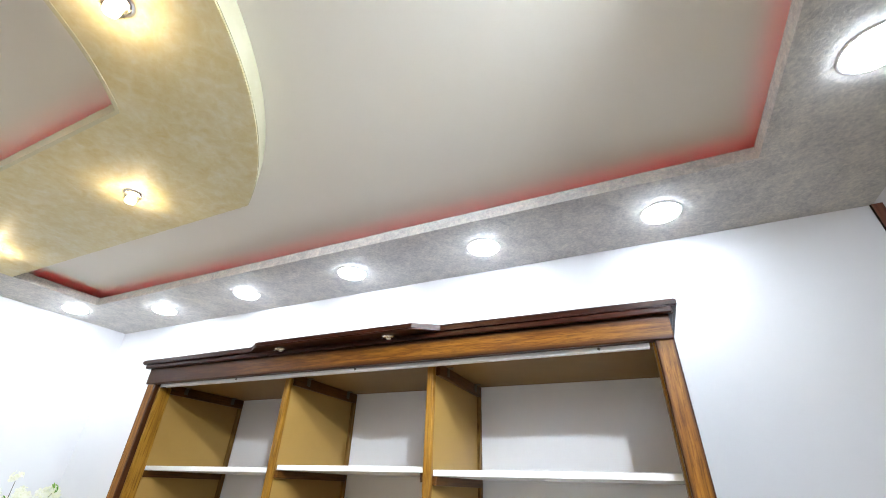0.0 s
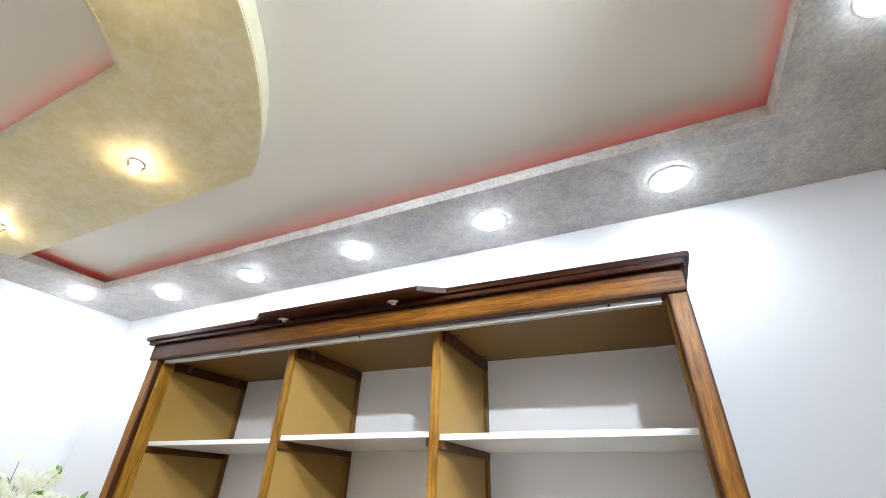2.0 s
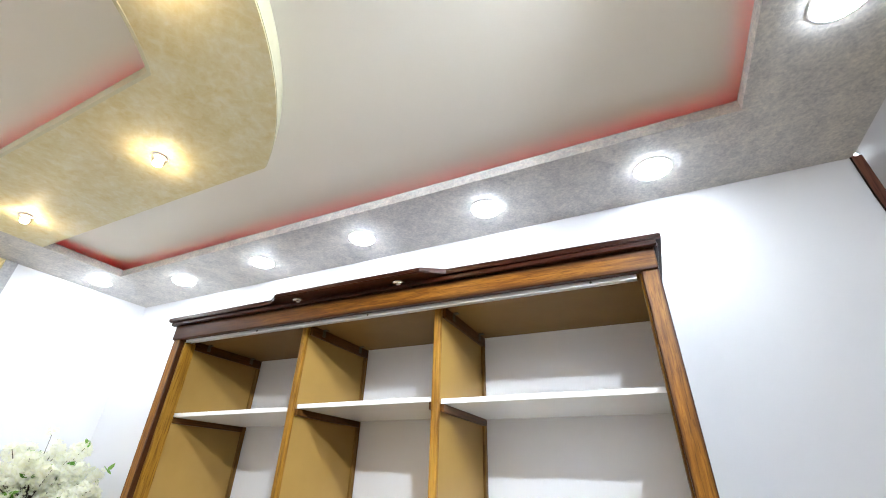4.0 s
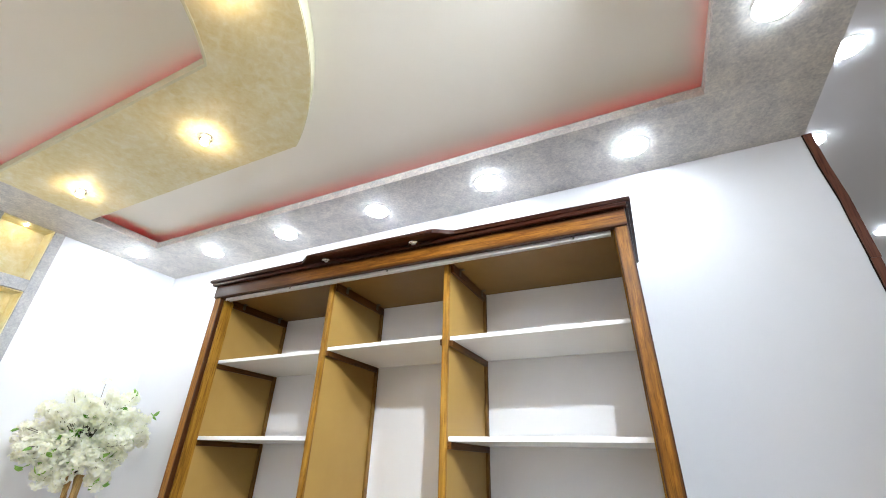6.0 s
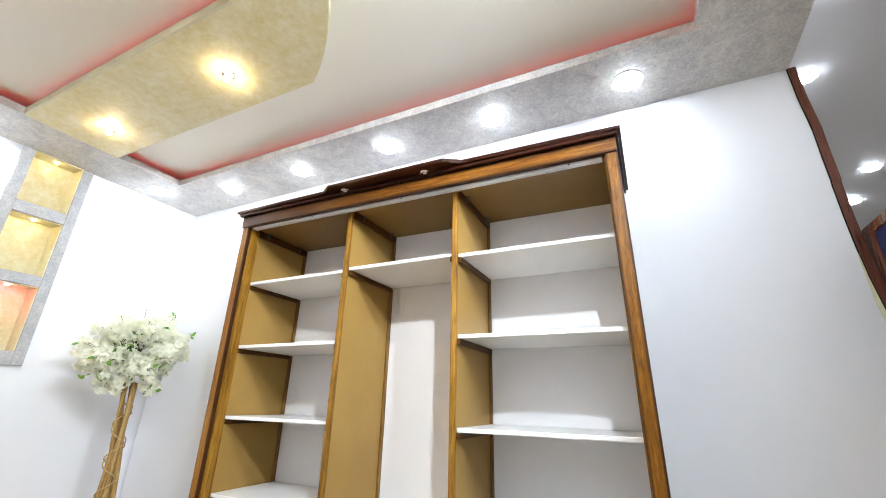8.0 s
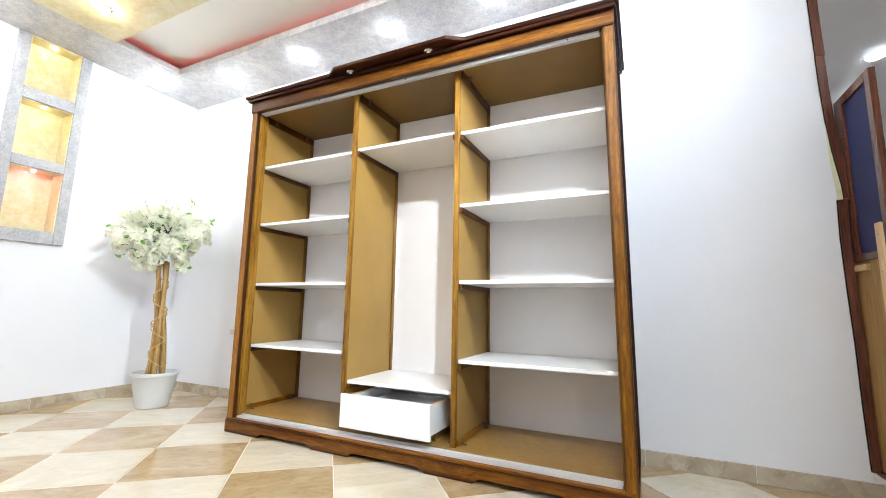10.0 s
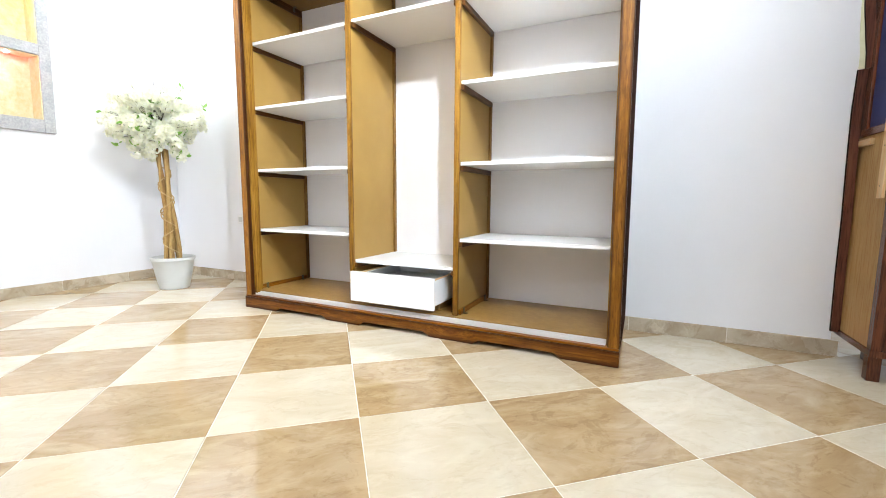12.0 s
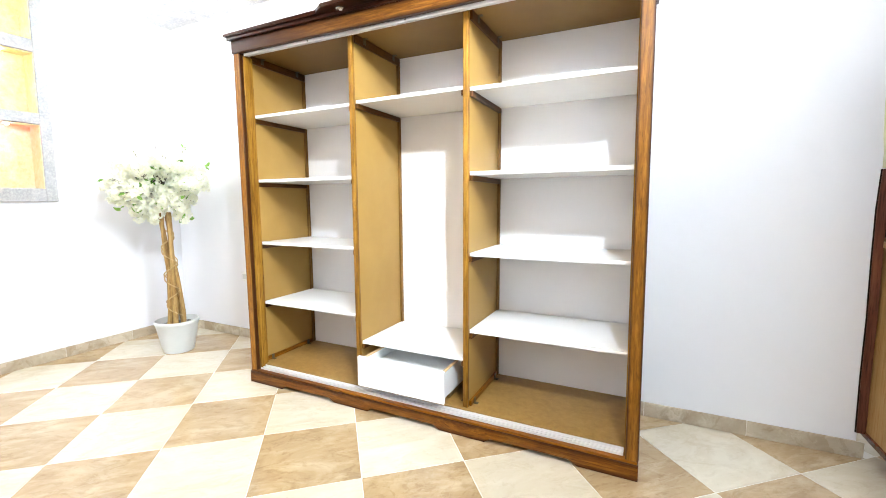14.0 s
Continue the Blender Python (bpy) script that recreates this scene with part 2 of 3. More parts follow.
RAW_PINE_D = wood("raw_pine_deep", 1, (0.50, 0.33, 0.17), (0.62, 0.43, 0.24), (0.68, 0.50, 0.30), 0.6, 0.0)
MELAMINE = paint("white_melamine", (0.83, 0.83, 0.83), (0.86, 0.86, 0.86), 0.22, 1.5, 300, 0.03)
BACKBOARD = paint("white_backboard", (0.83, 0.82, 0.83), (0.86, 0.85, 0.86), 0.4, 1.5, 200, 0.04)
TILE_LIGHT = marble("cream_marble_tile", (0.575, 0.49, 0.355), (0.63, 0.55, 0.42), (0.68, 0.615, 0.49), veins=0.3, streaks=0.35)
TILE_DARK = marble("brown_marble_tile", (0.35, 0.23, 0.115), (0.435, 0.308, 0.17), (0.53, 0.41, 0.262), veins=0.7, streaks=0.5)
SKIRT = marble("beige_marble_skirting", (0.36, 0.28, 0.19), (0.45, 0.37, 0.27), (0.56, 0.49, 0.38), 0.25)
GROUT = paint("pale_grout", (0.76, 0.72, 0.63), (0.82, 0.78, 0.70), 0.7, 6)
ALU = metal("brushed_aluminium", (0.90, 0.89, 0.90), 0.42, 14)
ALU.node_tree.nodes["Principled BSDF"].inputs["Metallic"].default_value = 0.45
CHROME = metal("satin_chrome", (0.75, 0.74, 0.72), 0.2)
BRACKET = metal("dark_zinc", (0.16, 0.14, 0.12), 0.45)
POT_MAT = paint("grey_glazed_pot", (0.53, 0.54, 0.53), (0.60, 0.61, 0.60), 0.3, 4, 200, 0.05)
SOIL = mottled("pebble_soil", ((0.05, 0.045, 0.04), (0.16, 0.15, 0.14), (0.34, 0.33, 0.32)), 30, 90, 0.8, 0.8)
STEM = wood("vine_stem_bark", 2, (0.22, 0.12, 0.035), (0.38, 0.24, 0.085), (0.50, 0.34, 0.14), 0.6, 0.0)
ROPE = paint("raffia_tie", (0.38, 0.24, 0.09), (0.52, 0.36, 0.16), 0.7, 40)
TWIG = paint("dark_twig", (0.035, 0.028, 0.018), (0.07, 0.055, 0.035), 0.7, 20)
BLUE_FELT = paint("dark_blue_backing", (0.004, 0.006, 0.050), (0.006, 0.010, 0.072), 0.7, 8)
RED_WOOD = wood("red_brown_cabinet_wood", 2, (0.045, 0.012, 0.006), (0.12, 0.035, 0.015), (0.18, 0.06, 0.025), 0.25, 0.4)
DARK_EDGE = paint("dark_stained_edge", (0.020, 0.007, 0.004), (0.035, 0.012, 0.006), 0.9, 8, shine=0.02)
SEAM = paint("dark_seam", (0.012, 0.008, 0.006), (0.025, 0.016, 0.012), 0.9, 20, shine=0.02)
LED_WHITE = glow("white_led_lens", (0.87, 0.98, 1.08), DOWNLIGHT)
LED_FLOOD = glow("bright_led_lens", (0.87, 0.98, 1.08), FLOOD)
LED_WARM = glow("warm_spot_bulb", (1.0, 0.76, 0.46), SPOT)
LED_RED = glow("red_led_strip", (1.0, 0.02, 0.03), COVE)
LED_NICHE = glow("amber_niche_bulb", (1.0, 0.78, 0.42), NICHE)
LED_PINK = glow("pink_niche_bulb", (1.0, 0.20, 0.34), NICHE * 1.6)
LENS_OFF = paint("frosted_puck_lens", (0.70, 0.70, 0.68), (0.76, 0.76, 0.74), 0.25, 30)


def petal_material(name, low, high):
    m, n, l, b = material(name, 0.55)
    geo = n.new("ShaderNodeNewGeometry")
    l.new(ramp(n, l, geo.outputs["Random Per Island"], [(0.0, low), (1.0, high)]), b.inputs["Base Color"])
    thin, blend = n.new("ShaderNodeBsdfTranslucent"), n.new("ShaderNodeMixShader")
    l.new(b.inputs["Base Color"].links[0].from_socket, thin.inputs["Color"])
    blend.inputs[0].default_value = 0.55
    l.new(b.outputs[0], blend.inputs[1])
    l.new(thin.outputs[0], blend.inputs[2])
    l.new(blend.outputs[0], n["Material Output"].inputs["Surface"])
    return m


PETAL = petal_material("cream_silk_petal", (0.90, 0.90, 0.74), (0.95, 0.95, 0.90))
LEAF = petal_material("green_silk_leaf", (0.10, 0.28, 0.03), (0.34, 0.58, 0.14))


# ---- mesh helpers ----
def box(bm, a, b, bevel=0.0):
    r = bmesh.ops.create_cube(bm, size=1.0)
    lo, hi = Vector(a), Vector(b)
    for v in r["verts"]:
        v.co = Vector(((lo[i] + hi[i]) / 2 + v.co[i] * (hi[i] - lo[i]) for i in range(3)))
    if bevel:
        edges = list({e for v in r["verts"] for e in v.link_edges})
        bmesh.ops.bevel(bm, geom=edges, offset=bevel, segments=2, affect="EDGES", profile=0.5)
    return bm


def boxes(*spans, bevel=0.0):
    bm = bmesh.new()
    for a, b in spans:
        box(bm, a, b, bevel)
    return bm


def prism(outline, z0, z1, bevel=0.0):
    """An upright solid over a plan outline, given counter-clockwise."""
    bm = bmesh.new()
    low = [bm.verts.new((x, y, z0)) for x, y in outline]
    high = [bm.verts.new((x, y, z1)) for x, y in outline]
    n = len(outline)
    bm.faces.new(low[::-1])
    bm.faces.new(high)
    for i in range(n):
        bm.faces.new((low[i], low[(i + 1) % n], high[(i + 1) % n], high[i]))
    if bevel:
        bmesh.ops.bevel(bm, geom=[e for e in bm.edges if abs(e.verts[0].co.z - e.verts[1].co.z) < 1e-6], offset=bevel, segments=2, affect="EDGES")
    return bm


def lathe(profile, steps=32, closed=True):
    """A solid turned round z from (radius, height) pairs."""
    bm = bmesh.new()
    rings = []
    for r, z in profile:
        rings.append([bm.verts.new((r * math.cos(2 * math.pi * i / steps), r * math.sin(2 * math.pi * i / steps), z)) for i in range(steps)])
    for a, b in zip(rings, rings[1:]):
        for i in range(steps):
            bm.faces.new((a[i], a[(i + 1) % steps], b[(i + 1) % steps], b[i]))
    if closed:
        bm.faces.new(rings[0][::-1])
        bm.faces.new(rings[-1])
    return bm


def tube(points, radii, sides=8):
    bm = bmesh.new()
    add_tube(bm, points, radii, sides)
    return bm


def add_tube(bm, points, radii, sides=8):
    pts = [Vector(p) for p in points]
    rings = []
    for i, p in enumerate(pts):
        d = (pts[min(i + 1, len(pts) - 1)] - pts[max(i - 1, 0)]).normalized()
        side = d.cross(Vector((0.31, 0.83, 0.46))).normalized()
        up = side.cross(d)
        r = radii[i] if isinstance(radii, (list, tuple)) else radii
        rings.append([bm.verts.new(p + (side * math.cos(2 * math.pi * k / sides) + up * math.sin(2 * math.pi * k / sides)) * r) for k in range(sides)])
    for a, b in zip(rings, rings[1:]):
        for k in range(sides):
            bm.faces.new((a[k], a[(k + 1) % sides], b[(k + 1) % sides], b[k]))
    bm.faces.new(rings[0][::-1])
    bm.faces.new(rings[-1])


def finish(name, bm, mat, smooth=False):
    bmesh.ops.recalc_face_normals(bm, faces=bm.faces)
    me = bpy.data.meshes.new(name)
    bm.to_mesh(me)
    bm.free()
    me.materials.append(mat)
    if smooth:
        me.shade_smooth()
        me.set_sharp_from_angle(angle=radians(40))
    return me


def part(name, bm, mat, parent, label="", smooth=False):
    ob = new(name, finish(name, bm, mat, smooth))
    ob.parent = parent
    if label:
        tagged(ob, label)
    return ob


def setting(name, bm, mat, label, category):
    return tagged(new(name, finish(name, bm, mat)), label, category, kind="structure")


def thing(name, at, label, category, group=""):
    ob = new(name)
    ob.location = at
    ob.empty_display_size = 0.1
    return tagged(ob, label, category, group)


# ---- walls ----
end_line = [(3.470, 0.0), (3.468, 0.40), (3.466, 0.70), (3.462, 0.95), (3.458, 1.22), (3.463, 1.40), (3.486, 1.42), (3.482, 1.52), (3.468, 1.64), (3.452, 1.82), (3.443, 2.10), (3.438, 2.45), (3.420, 2.75), (3.416, 3.2)]
bm = prism([(WALL_W - 0.2, 0.0)] + end_line + [(WALL_W - 0.2, 3.2)], WALL_N, WALL_N + 0.2)
for v in bm.verts:
    v.co = Vector((v.co.x, v.co.z, v.co.y))
wall_north = setting("wall_north", bm, WHITE_WALL, "smooth white painted wall behind the wardrobe", "wall")
NY0, NY1, NZ0 = -0.765, -0.295, 1.285
bm = boxes(((WALL_W - 0.2, WALL_S, 0), (WALL_W, NY0, 3.2)), ((WALL_W - 0.2, NY1, 0), (WALL_W, WALL_N, 3.2)),
                    ((WALL_W - 0.2, NY0, 0), (WALL_W, NY1, NZ0)), ((WALL_W - 0.2, NY0, NZ0), (WALL_W - 0.15, NY1, 3.2)))
for v in bm.verts:
    v.co.x += WEST_LEAN * v.co.z / BAND_Z
wall_west = setting("wall_west", bm, WHITE_WALL, "smooth white painted wall with a lit niche", "wall")
setting("wall_south", boxes(((WALL_W - 0.2, WALL_S - 0.2, 0), (9.0, WALL_S, SHOW_Z))), WHITE_WALL, "plain white painted wall", "wall")
setting("wall_east", boxes(((9.0, WALL_S - 0.2, 0), (9.2, 9.2, SHOW_Z))), WHITE_WALL, "plain white wall of the showroom", "wall")
setting("wall_showroom", boxes(((3.2, 9.0, 0), (9.0, 9.2, SHOW_Z))), WHITE_WALL, "plain white far wall of the showroom", "wall")
setting("wall_passage", boxes(((3.2, WALL_N + 0.2, 0), (3.4, 9.0, SHOW_Z))), WHITE_WALL, "plain white side wall of the showroom", "wall")

# ---- ceiling ----
setting("ceiling", boxes(((WALL_W, WALL_S, CEIL_Z), (EDGE_E - 0.1, WALL_N, CEIL_Z + 0.12))), CEIL_PAINT, "cream painted recessed ceiling", "ceiling")
setting("ceiling_showroom", boxes(((EDGE_E - 0.1, WALL_S, SHOW_Z), (9.0, 9.0, SHOW_Z + 0.15))), SHOW_PAINT, "pale grey ceiling of the showroom", "ceiling")
border = setting("ceiling_border", boxes(((WALL_W, REC_N, BAND_Z), (EDGE_E, WALL_N, BAND_Z + 0.02)), ((WALL_W, WALL_S, BAND_Z), (EDGE_E, REC_S, BAND_Z + 0.02)),
                 ((WALL_W, REC_S, BAND_Z), (REC_W, REC_N, BAND_Z + 0.02)), ((REC_E, REC_S, BAND_Z), (EDGE_E, REC_N, BAND_Z + 0.02))), GREY_TEX,
                 "grey stippled dropped ceiling border", "ceiling")
setting("ceiling_fascia", boxes(((EDGE_E - 0.1, WALL_S, BAND_Z + 0.02), (EDGE_E, WALL_N + 0.2, SHOW_Z))), WHITE_WALL, "white upright edge of the dropped ceiling", "ceiling")
LIP = 0.018
part("lip", boxes(((REC_W, REC_N - 0.003, BAND_Z - 0.003), (REC_E, REC_N + LIP, COVE_Z)), ((REC_W, REC_S - LIP, BAND_Z - 0.003), (REC_E, REC_S + 0.003, COVE_Z)),
                  ((REC_W - LIP, REC_S - LIP, BAND_Z - 0.0035), (REC_W + 0.003, REC_N + LIP, COVE_Z + 0.0005)), ((REC_E - 0.003, REC_S - LIP, BAND_Z - 0.0035), (REC_E + LIP, REC_N + LIP, COVE_Z + 0.0005))),
     GREY_TEX, border, "grey stippled cove lip")


def arc(radius, a0, a1, n):
    return [(ARC_X + radius * math.cos(a0 + (a1 - a0) * i / n), ARC_Y + radius * math.sin(a0 + (a1 - a0) * i / n)) for i in range(n + 1)]


aout, ain = math.asin((STRIP_OUT - ARC_Y) / ARC_OUT), math.asin((STRIP_IN - ARC_Y) / ARC_IN)
low_out, low_in = 2 * ARC_Y - STRIP_OUT, 2 * ARC_Y - STRIP_IN
outer, inner = arc(ARC_OUT, -aout, aout, 64), arc(ARC_IN, ain, -ain, 48)
outline = [(REC_W, low_out)] + outer + [(REC_W, STRIP_OUT), (REC_W, STRIP_IN)] + inner + [(REC_W, low_in)]
curved = setting("ceiling_panel", prism(outline, BAND_Z - 0.004, BAND_Z + 0.012), YELLOW_TEX, "yellow mottled curved dropped ceiling panel", "ceiling")


def ribbon(line, thick, z0, z1):
    """A thin upright band along a plan line, with its thickness to the left of it."""
    bm = bmesh.new()
    side = []
    for i, (x, y) in enumerate(line):
        (x0, y0), (x1, y1) = line[max(i - 1, 0)], line[min(i + 1, len(line) - 1)]
        d = Vector((x1 - x0, y1 - y0)).normalized()
        side.append((x - d.y * thick, y + d.x * thick))
    cols = [[bm.verts.new((*p, z0)), bm.verts.new((*p, z1)), bm.verts.new((*q, z1)), bm.verts.new((*q, z0))] for p, q in zip(line, side)]
    for a, b in zip(cols, cols[1:]):
        for k in range(4):
            bm.faces.new((a[k], b[k], b[(k + 1) % 4], a[(k + 1) % 4]))
    bm.faces.new(cols[0])
    bm.faces.new(cols[-1][::-1])
    return bm


out_line = [(REC_W, low_out - 0.003)] + arc(ARC_OUT + 0.003, -aout, aout, 64) + [(REC_W, STRIP_OUT + 0.003)]
in_line = [(REC_W, low_in + 0.003)] + arc(ARC_IN - 0.003, -ain, ain, 48) + [(REC_W, STRIP_IN - 0.003)]
part("fascia", ribbon(out_line, 0.012, BAND_Z + 0.004, CEIL_Z - 0.002), FASCIA, curved, "pale yellow curved fascia")
part("lip", ribbon(in_line, -0.014, BAND_Z - 0.006, COVE_Z), FASCIA, curved, "pale yellow cove lip")


def led_strip(name, bm):
    ob = thing(name, (0, 0, 0), "glowing red light strip hidden behind the cove lip", "light strip", "cove lights")
    part("led_tape", bm, LED_RED, ob)


S0, S1, SZ = 0.045, 0.057, BAND_Z + 0.022
led_strip("led_strip", boxes(((REC_W, REC_N + S0, SZ), (REC_E, REC_N + S1, SZ + 0.006))))
led_strip("led_strip", boxes(((REC_W, REC_S - S1, SZ), (REC_E, REC_S - S0, SZ + 0.006))))
led_strip("led_strip", boxes(((REC_E + S0, REC_S, SZ), (REC_E + S1, REC_N, SZ + 0.006))))
led_strip("led_strip", boxes(((REC_W - S1, STRIP_OUT + 0.02, SZ), (REC_W - S0, REC_N, SZ + 0.006))))
led_strip("led_strip", boxes(((REC_W - S1, low_in, SZ), (REC_W - S0, STRIP_IN, SZ + 0.006))))
led_strip("led_strip", boxes(((REC_W, STRIP_IN + S0, SZ), (0.80, STRIP_IN + S1, SZ + 0.006))))

# ---- lamps ----
def downlight(at):
    ob = thing("downlight", at, "round white recessed ceiling downlight, switched on", "downlight", "ceiling downlights")
    part("trim_ring", lathe([(0.080, -0.001), (0.081, -0.002), (0.088, -0.002), (0.090, -0.0005), (0.090, 0.002), (0.080, 0.002)], 40, False), MELAMINE, ob, "white trim ring", True)
    part("lens", lathe([(0.079, 0.002), (0.078, -0.005), (0.070, -0.012), (0.050, -0.017), (0.020, -0.019)], 40), LED_WHITE, ob, "glowing white lens", True)
    return ob


lamp = downlight((2.59, 0.405, BAND_Z - 0.001))
# The south row and three rear west lamps are unseen, added as fill.
spots = [(x, 0.405) for x in (1.745, 0.91, 0.05, -0.795)] + [(x, -3.97) for x in (2.59, 1.745, 0.91, 0.05, -0.795)]
spots += [(3.14, -0.24)] + [(-1.455, y) for y in (0.145, -1.1, -1.96, -2.82)]
for x, y in spots:
    copy_thing(lamp, pose(x, y, BAND_Z - 0.001))
# First four are in view; the other twelve are unseen, added as showroom fill.
for x, y in ((3.87, 0.88), (3.90, 1.78), (4.93, 3.72), (5.06, 4.66), (5.1, -1.0), (5.1, 1.2), (6.6, 2.4), (6.8, -2.0), (6.9, 5.5), (4.4, -2.6), (5.8, -3.2), (7.6, -0.4), (5.0, -0.4), (6.2, 0.6), (7.8, 3.6), (5.6, 6.6)):
    copy_thing(lamp, pose(x, y, SHOW_Z - 0.001))


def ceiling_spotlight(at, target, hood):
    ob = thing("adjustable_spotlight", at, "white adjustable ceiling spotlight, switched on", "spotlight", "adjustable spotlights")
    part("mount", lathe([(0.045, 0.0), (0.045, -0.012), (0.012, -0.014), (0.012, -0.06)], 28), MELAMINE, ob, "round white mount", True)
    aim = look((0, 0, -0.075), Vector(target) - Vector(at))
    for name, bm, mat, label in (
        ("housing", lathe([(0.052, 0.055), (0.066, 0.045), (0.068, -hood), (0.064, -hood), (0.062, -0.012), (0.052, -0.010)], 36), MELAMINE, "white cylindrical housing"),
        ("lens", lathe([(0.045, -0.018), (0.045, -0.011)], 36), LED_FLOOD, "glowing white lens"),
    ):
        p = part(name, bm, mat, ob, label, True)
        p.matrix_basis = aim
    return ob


# Neither spotlight is in view; both are placed from shadows on wardrobe and wall.
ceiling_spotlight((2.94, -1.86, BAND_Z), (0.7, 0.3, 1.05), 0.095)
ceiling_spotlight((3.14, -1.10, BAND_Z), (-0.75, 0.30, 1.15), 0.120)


def crystal_spot(at):
    ob = thing("crystal_spotlight", at, "small round crystal ceiling spotlight with a warm bulb", "spotlight", "warm ceiling spotlights")
    part("ring", lathe([(0.030, -0.010), (0.036, -0.012), (0.042, -0.006), (0.043, 0.0), (0.030, 0.0)], 36, False), CHROME, ob, "chrome ring", True)
    part("bulb", lathe([(0.010, -0.004), (0.013, -0.022), (0.020, -0.032), (0.018, -0.046), (0.008, -0.050)], 20), LED_WARM, ob, "glowing warm bulb", True)
    fins = bmesh.new()
    for k in range(22):
        a = 2 * math.pi * k / 22
        r0, r1 = 0.024, 0.029 + 0.003 * (k % 2)
        p = [(r0, -0.012), (r1, -0.012), (r1 - 0.002, -0.034), (r0, -0.034)]
        for s in (-0.0012, 0.0012):
            fins.faces.new([fins.verts.new((r * math.cos(a) - s * math.sin(a), r * math.sin(a) + s * math.cos(a), z)) for r, z in p])
    part("crystal", fins, CHROME, ob, "faceted crystal crown")
    return ob


spot = crystal_spot((0.46, -0.625, BAND_Z - 0.004))
for x, y in ((-0.80, -0.615), (1.28, -1.19), (1.44, -1.78), (1.28, -2.37), (0.46, -2.93), (-0.80, -2.93)):
    copy_thing(spot, pose(x, y, BAND_Z - 0.004))

# ---- niche in the west wall ----
niche = thing("wall_niche", (WALL_W + WEST_LEAN * NZ0 / BAND_Z, (NY0 + NY1) / 2, NZ0), "grey framed wall niche with three lit yellow compartments", "wall niche")
Y0, Y1, ZT = NY0 - niche.location.y, NY1 - niche.location.y, BAND_Z - NZ0
niche.rotation_euler.y = math.atan(WEST_LEAN / BAND_Z)
COL = 0.072
SH = [(1.11, 1.20), (0.585, 0.665)]
FR, IN = 0.03, -0.14
part("frame", boxes(((IN, Y0, 0), (FR, Y0 + COL, ZT - 0.002)), ((IN, Y1 - COL, 0), (FR, Y1, ZT - 0.002)), ((IN, Y0 + COL, 0), (FR, Y1 - COL, 0.10)),
                    *(((IN, Y0 + COL, a), (FR, Y1 - COL, b)) for a, b in SH), bevel=0.004), NICHE_GREY, niche, "grey stippled frame")
for a, b in ((0.10, 0.585), (0.665, 1.11), (1.20, ZT)):
    part("compartment", boxes(((IN + 0.002, Y0 + COL, a), (IN + 0.012, Y1 - COL, b - 0.002)), ((IN + 0.012, Y1 - COL - 0.006, a), (FR - 0.012, Y1 - COL, b - 0.002)),
                              ((IN + 0.012, Y0 + COL, a), (FR - 0.012, Y0 + COL + 0.006, b - 0.002)), ((IN + 0.012, Y0 + COL + 0.006, b - 0.010), (FR - 0.012, Y1 - COL - 0.006, b - 0.003))),
         YELLOW_TEX, niche, "yellow mottled compartment lining")
for top, mat in ((0.575, LED_PINK), (1.10, LED_NICHE), (ZT - 0.010, LED_NICHE)):
    bulb = part("niche_light", lathe([(0.010, 0.0), (0.012, -0.008), (0.006, -0.012)], 16), mat, niche, "small glowing niche light", True)
    bulb.location = (-0.045, 0.0, top)

# ---- trim at the end of the north wall ----
trim = tagged(new("trim"), "wavy red-brown wooden trim at the wall's end", "trim", kind="structure")


def trim_board(line, width):
    """One length of trim along a bent line of (x, z), its face turned to the room."""
    for name, x0, x1, mat, label in (("seam", -0.0025, 0.001, SEAM, "dark open seam"), ("board", 0.001, width, TRIM_WOOD, "red-brown board")):
        bm = bmesh.new()
        y0 = WALL_N - (0.012 if name == "board" else 0.009)
        y1 = WALL_N + (0.210 if name == "board" else -0.001)
        rows = [[bm.verts.new(p) for p in ((x + x0, y0, z), (x + x1, y0, z), (x + x1, y1, z), (x + x0, min(y1, WALL_N - 0.001), z))] for x, z in line]
        for a, c in zip(rows, rows[1:]):
            for k in range(4):
                bm.faces.new((a[k], a[(k + 1) % 4], c[(k + 1) % 4], c[k]))
        bm.faces.new(rows[0])
        bm.faces.new(rows[-1][::-1])
        part(name, bm, mat, trim, label)


trim_board([(3.400, 2.908), (3.408, 2.70), (3.424, 2.50), (3.426, 2.33), (3.430, 2.185)], 0.038)
trim_board([(3.428, 2.183), (3.432, 2.00), (3.440, 1.82), (3.450, 1.68), (3.464, 1.56), (3.474, 1.48), (3.477, 1.412)], 0.036)
trim_board([(3.451, 1.408), (3.446, 1.22), (3.450, 0.95), (3.456, 0.70), (3.457, 0.42), (3.462, 0.13)], 0.036)

FOAM = paint("pale_yellow_foam", (0.66, 0.64, 0.42), (0.74, 0.72, 0.52), 0.8, 30)
bm = bmesh.new()
rows = [[bm.verts.new(p) for p in ((x - w, WALL_N - 0.006, z), (x - 0.003, WALL_N - 0.006, z), (x - 0.003, WALL_N - 0.001, z), (x - w, WALL_N - 0.001, z))]
        for x, z, w in ((3.442, 1.80, 0.006), (3.450, 1.68, 0.012), (3.464, 1.56, 0.020), (3.474, 1.48, 0.022), (3.477, 1.412, 0.024))]
for a, c in zip(rows, rows[1:]):
    for k in range(4):
        bm.faces.new((a[k], a[(k + 1) % 4], c[(k + 1) % 4], c[k]))
bm.faces.new(rows[0])
bm.faces.new(rows[-1][::-1])
part("foam_strip", bm, FOAM, trim, "pale yellow foam filling")
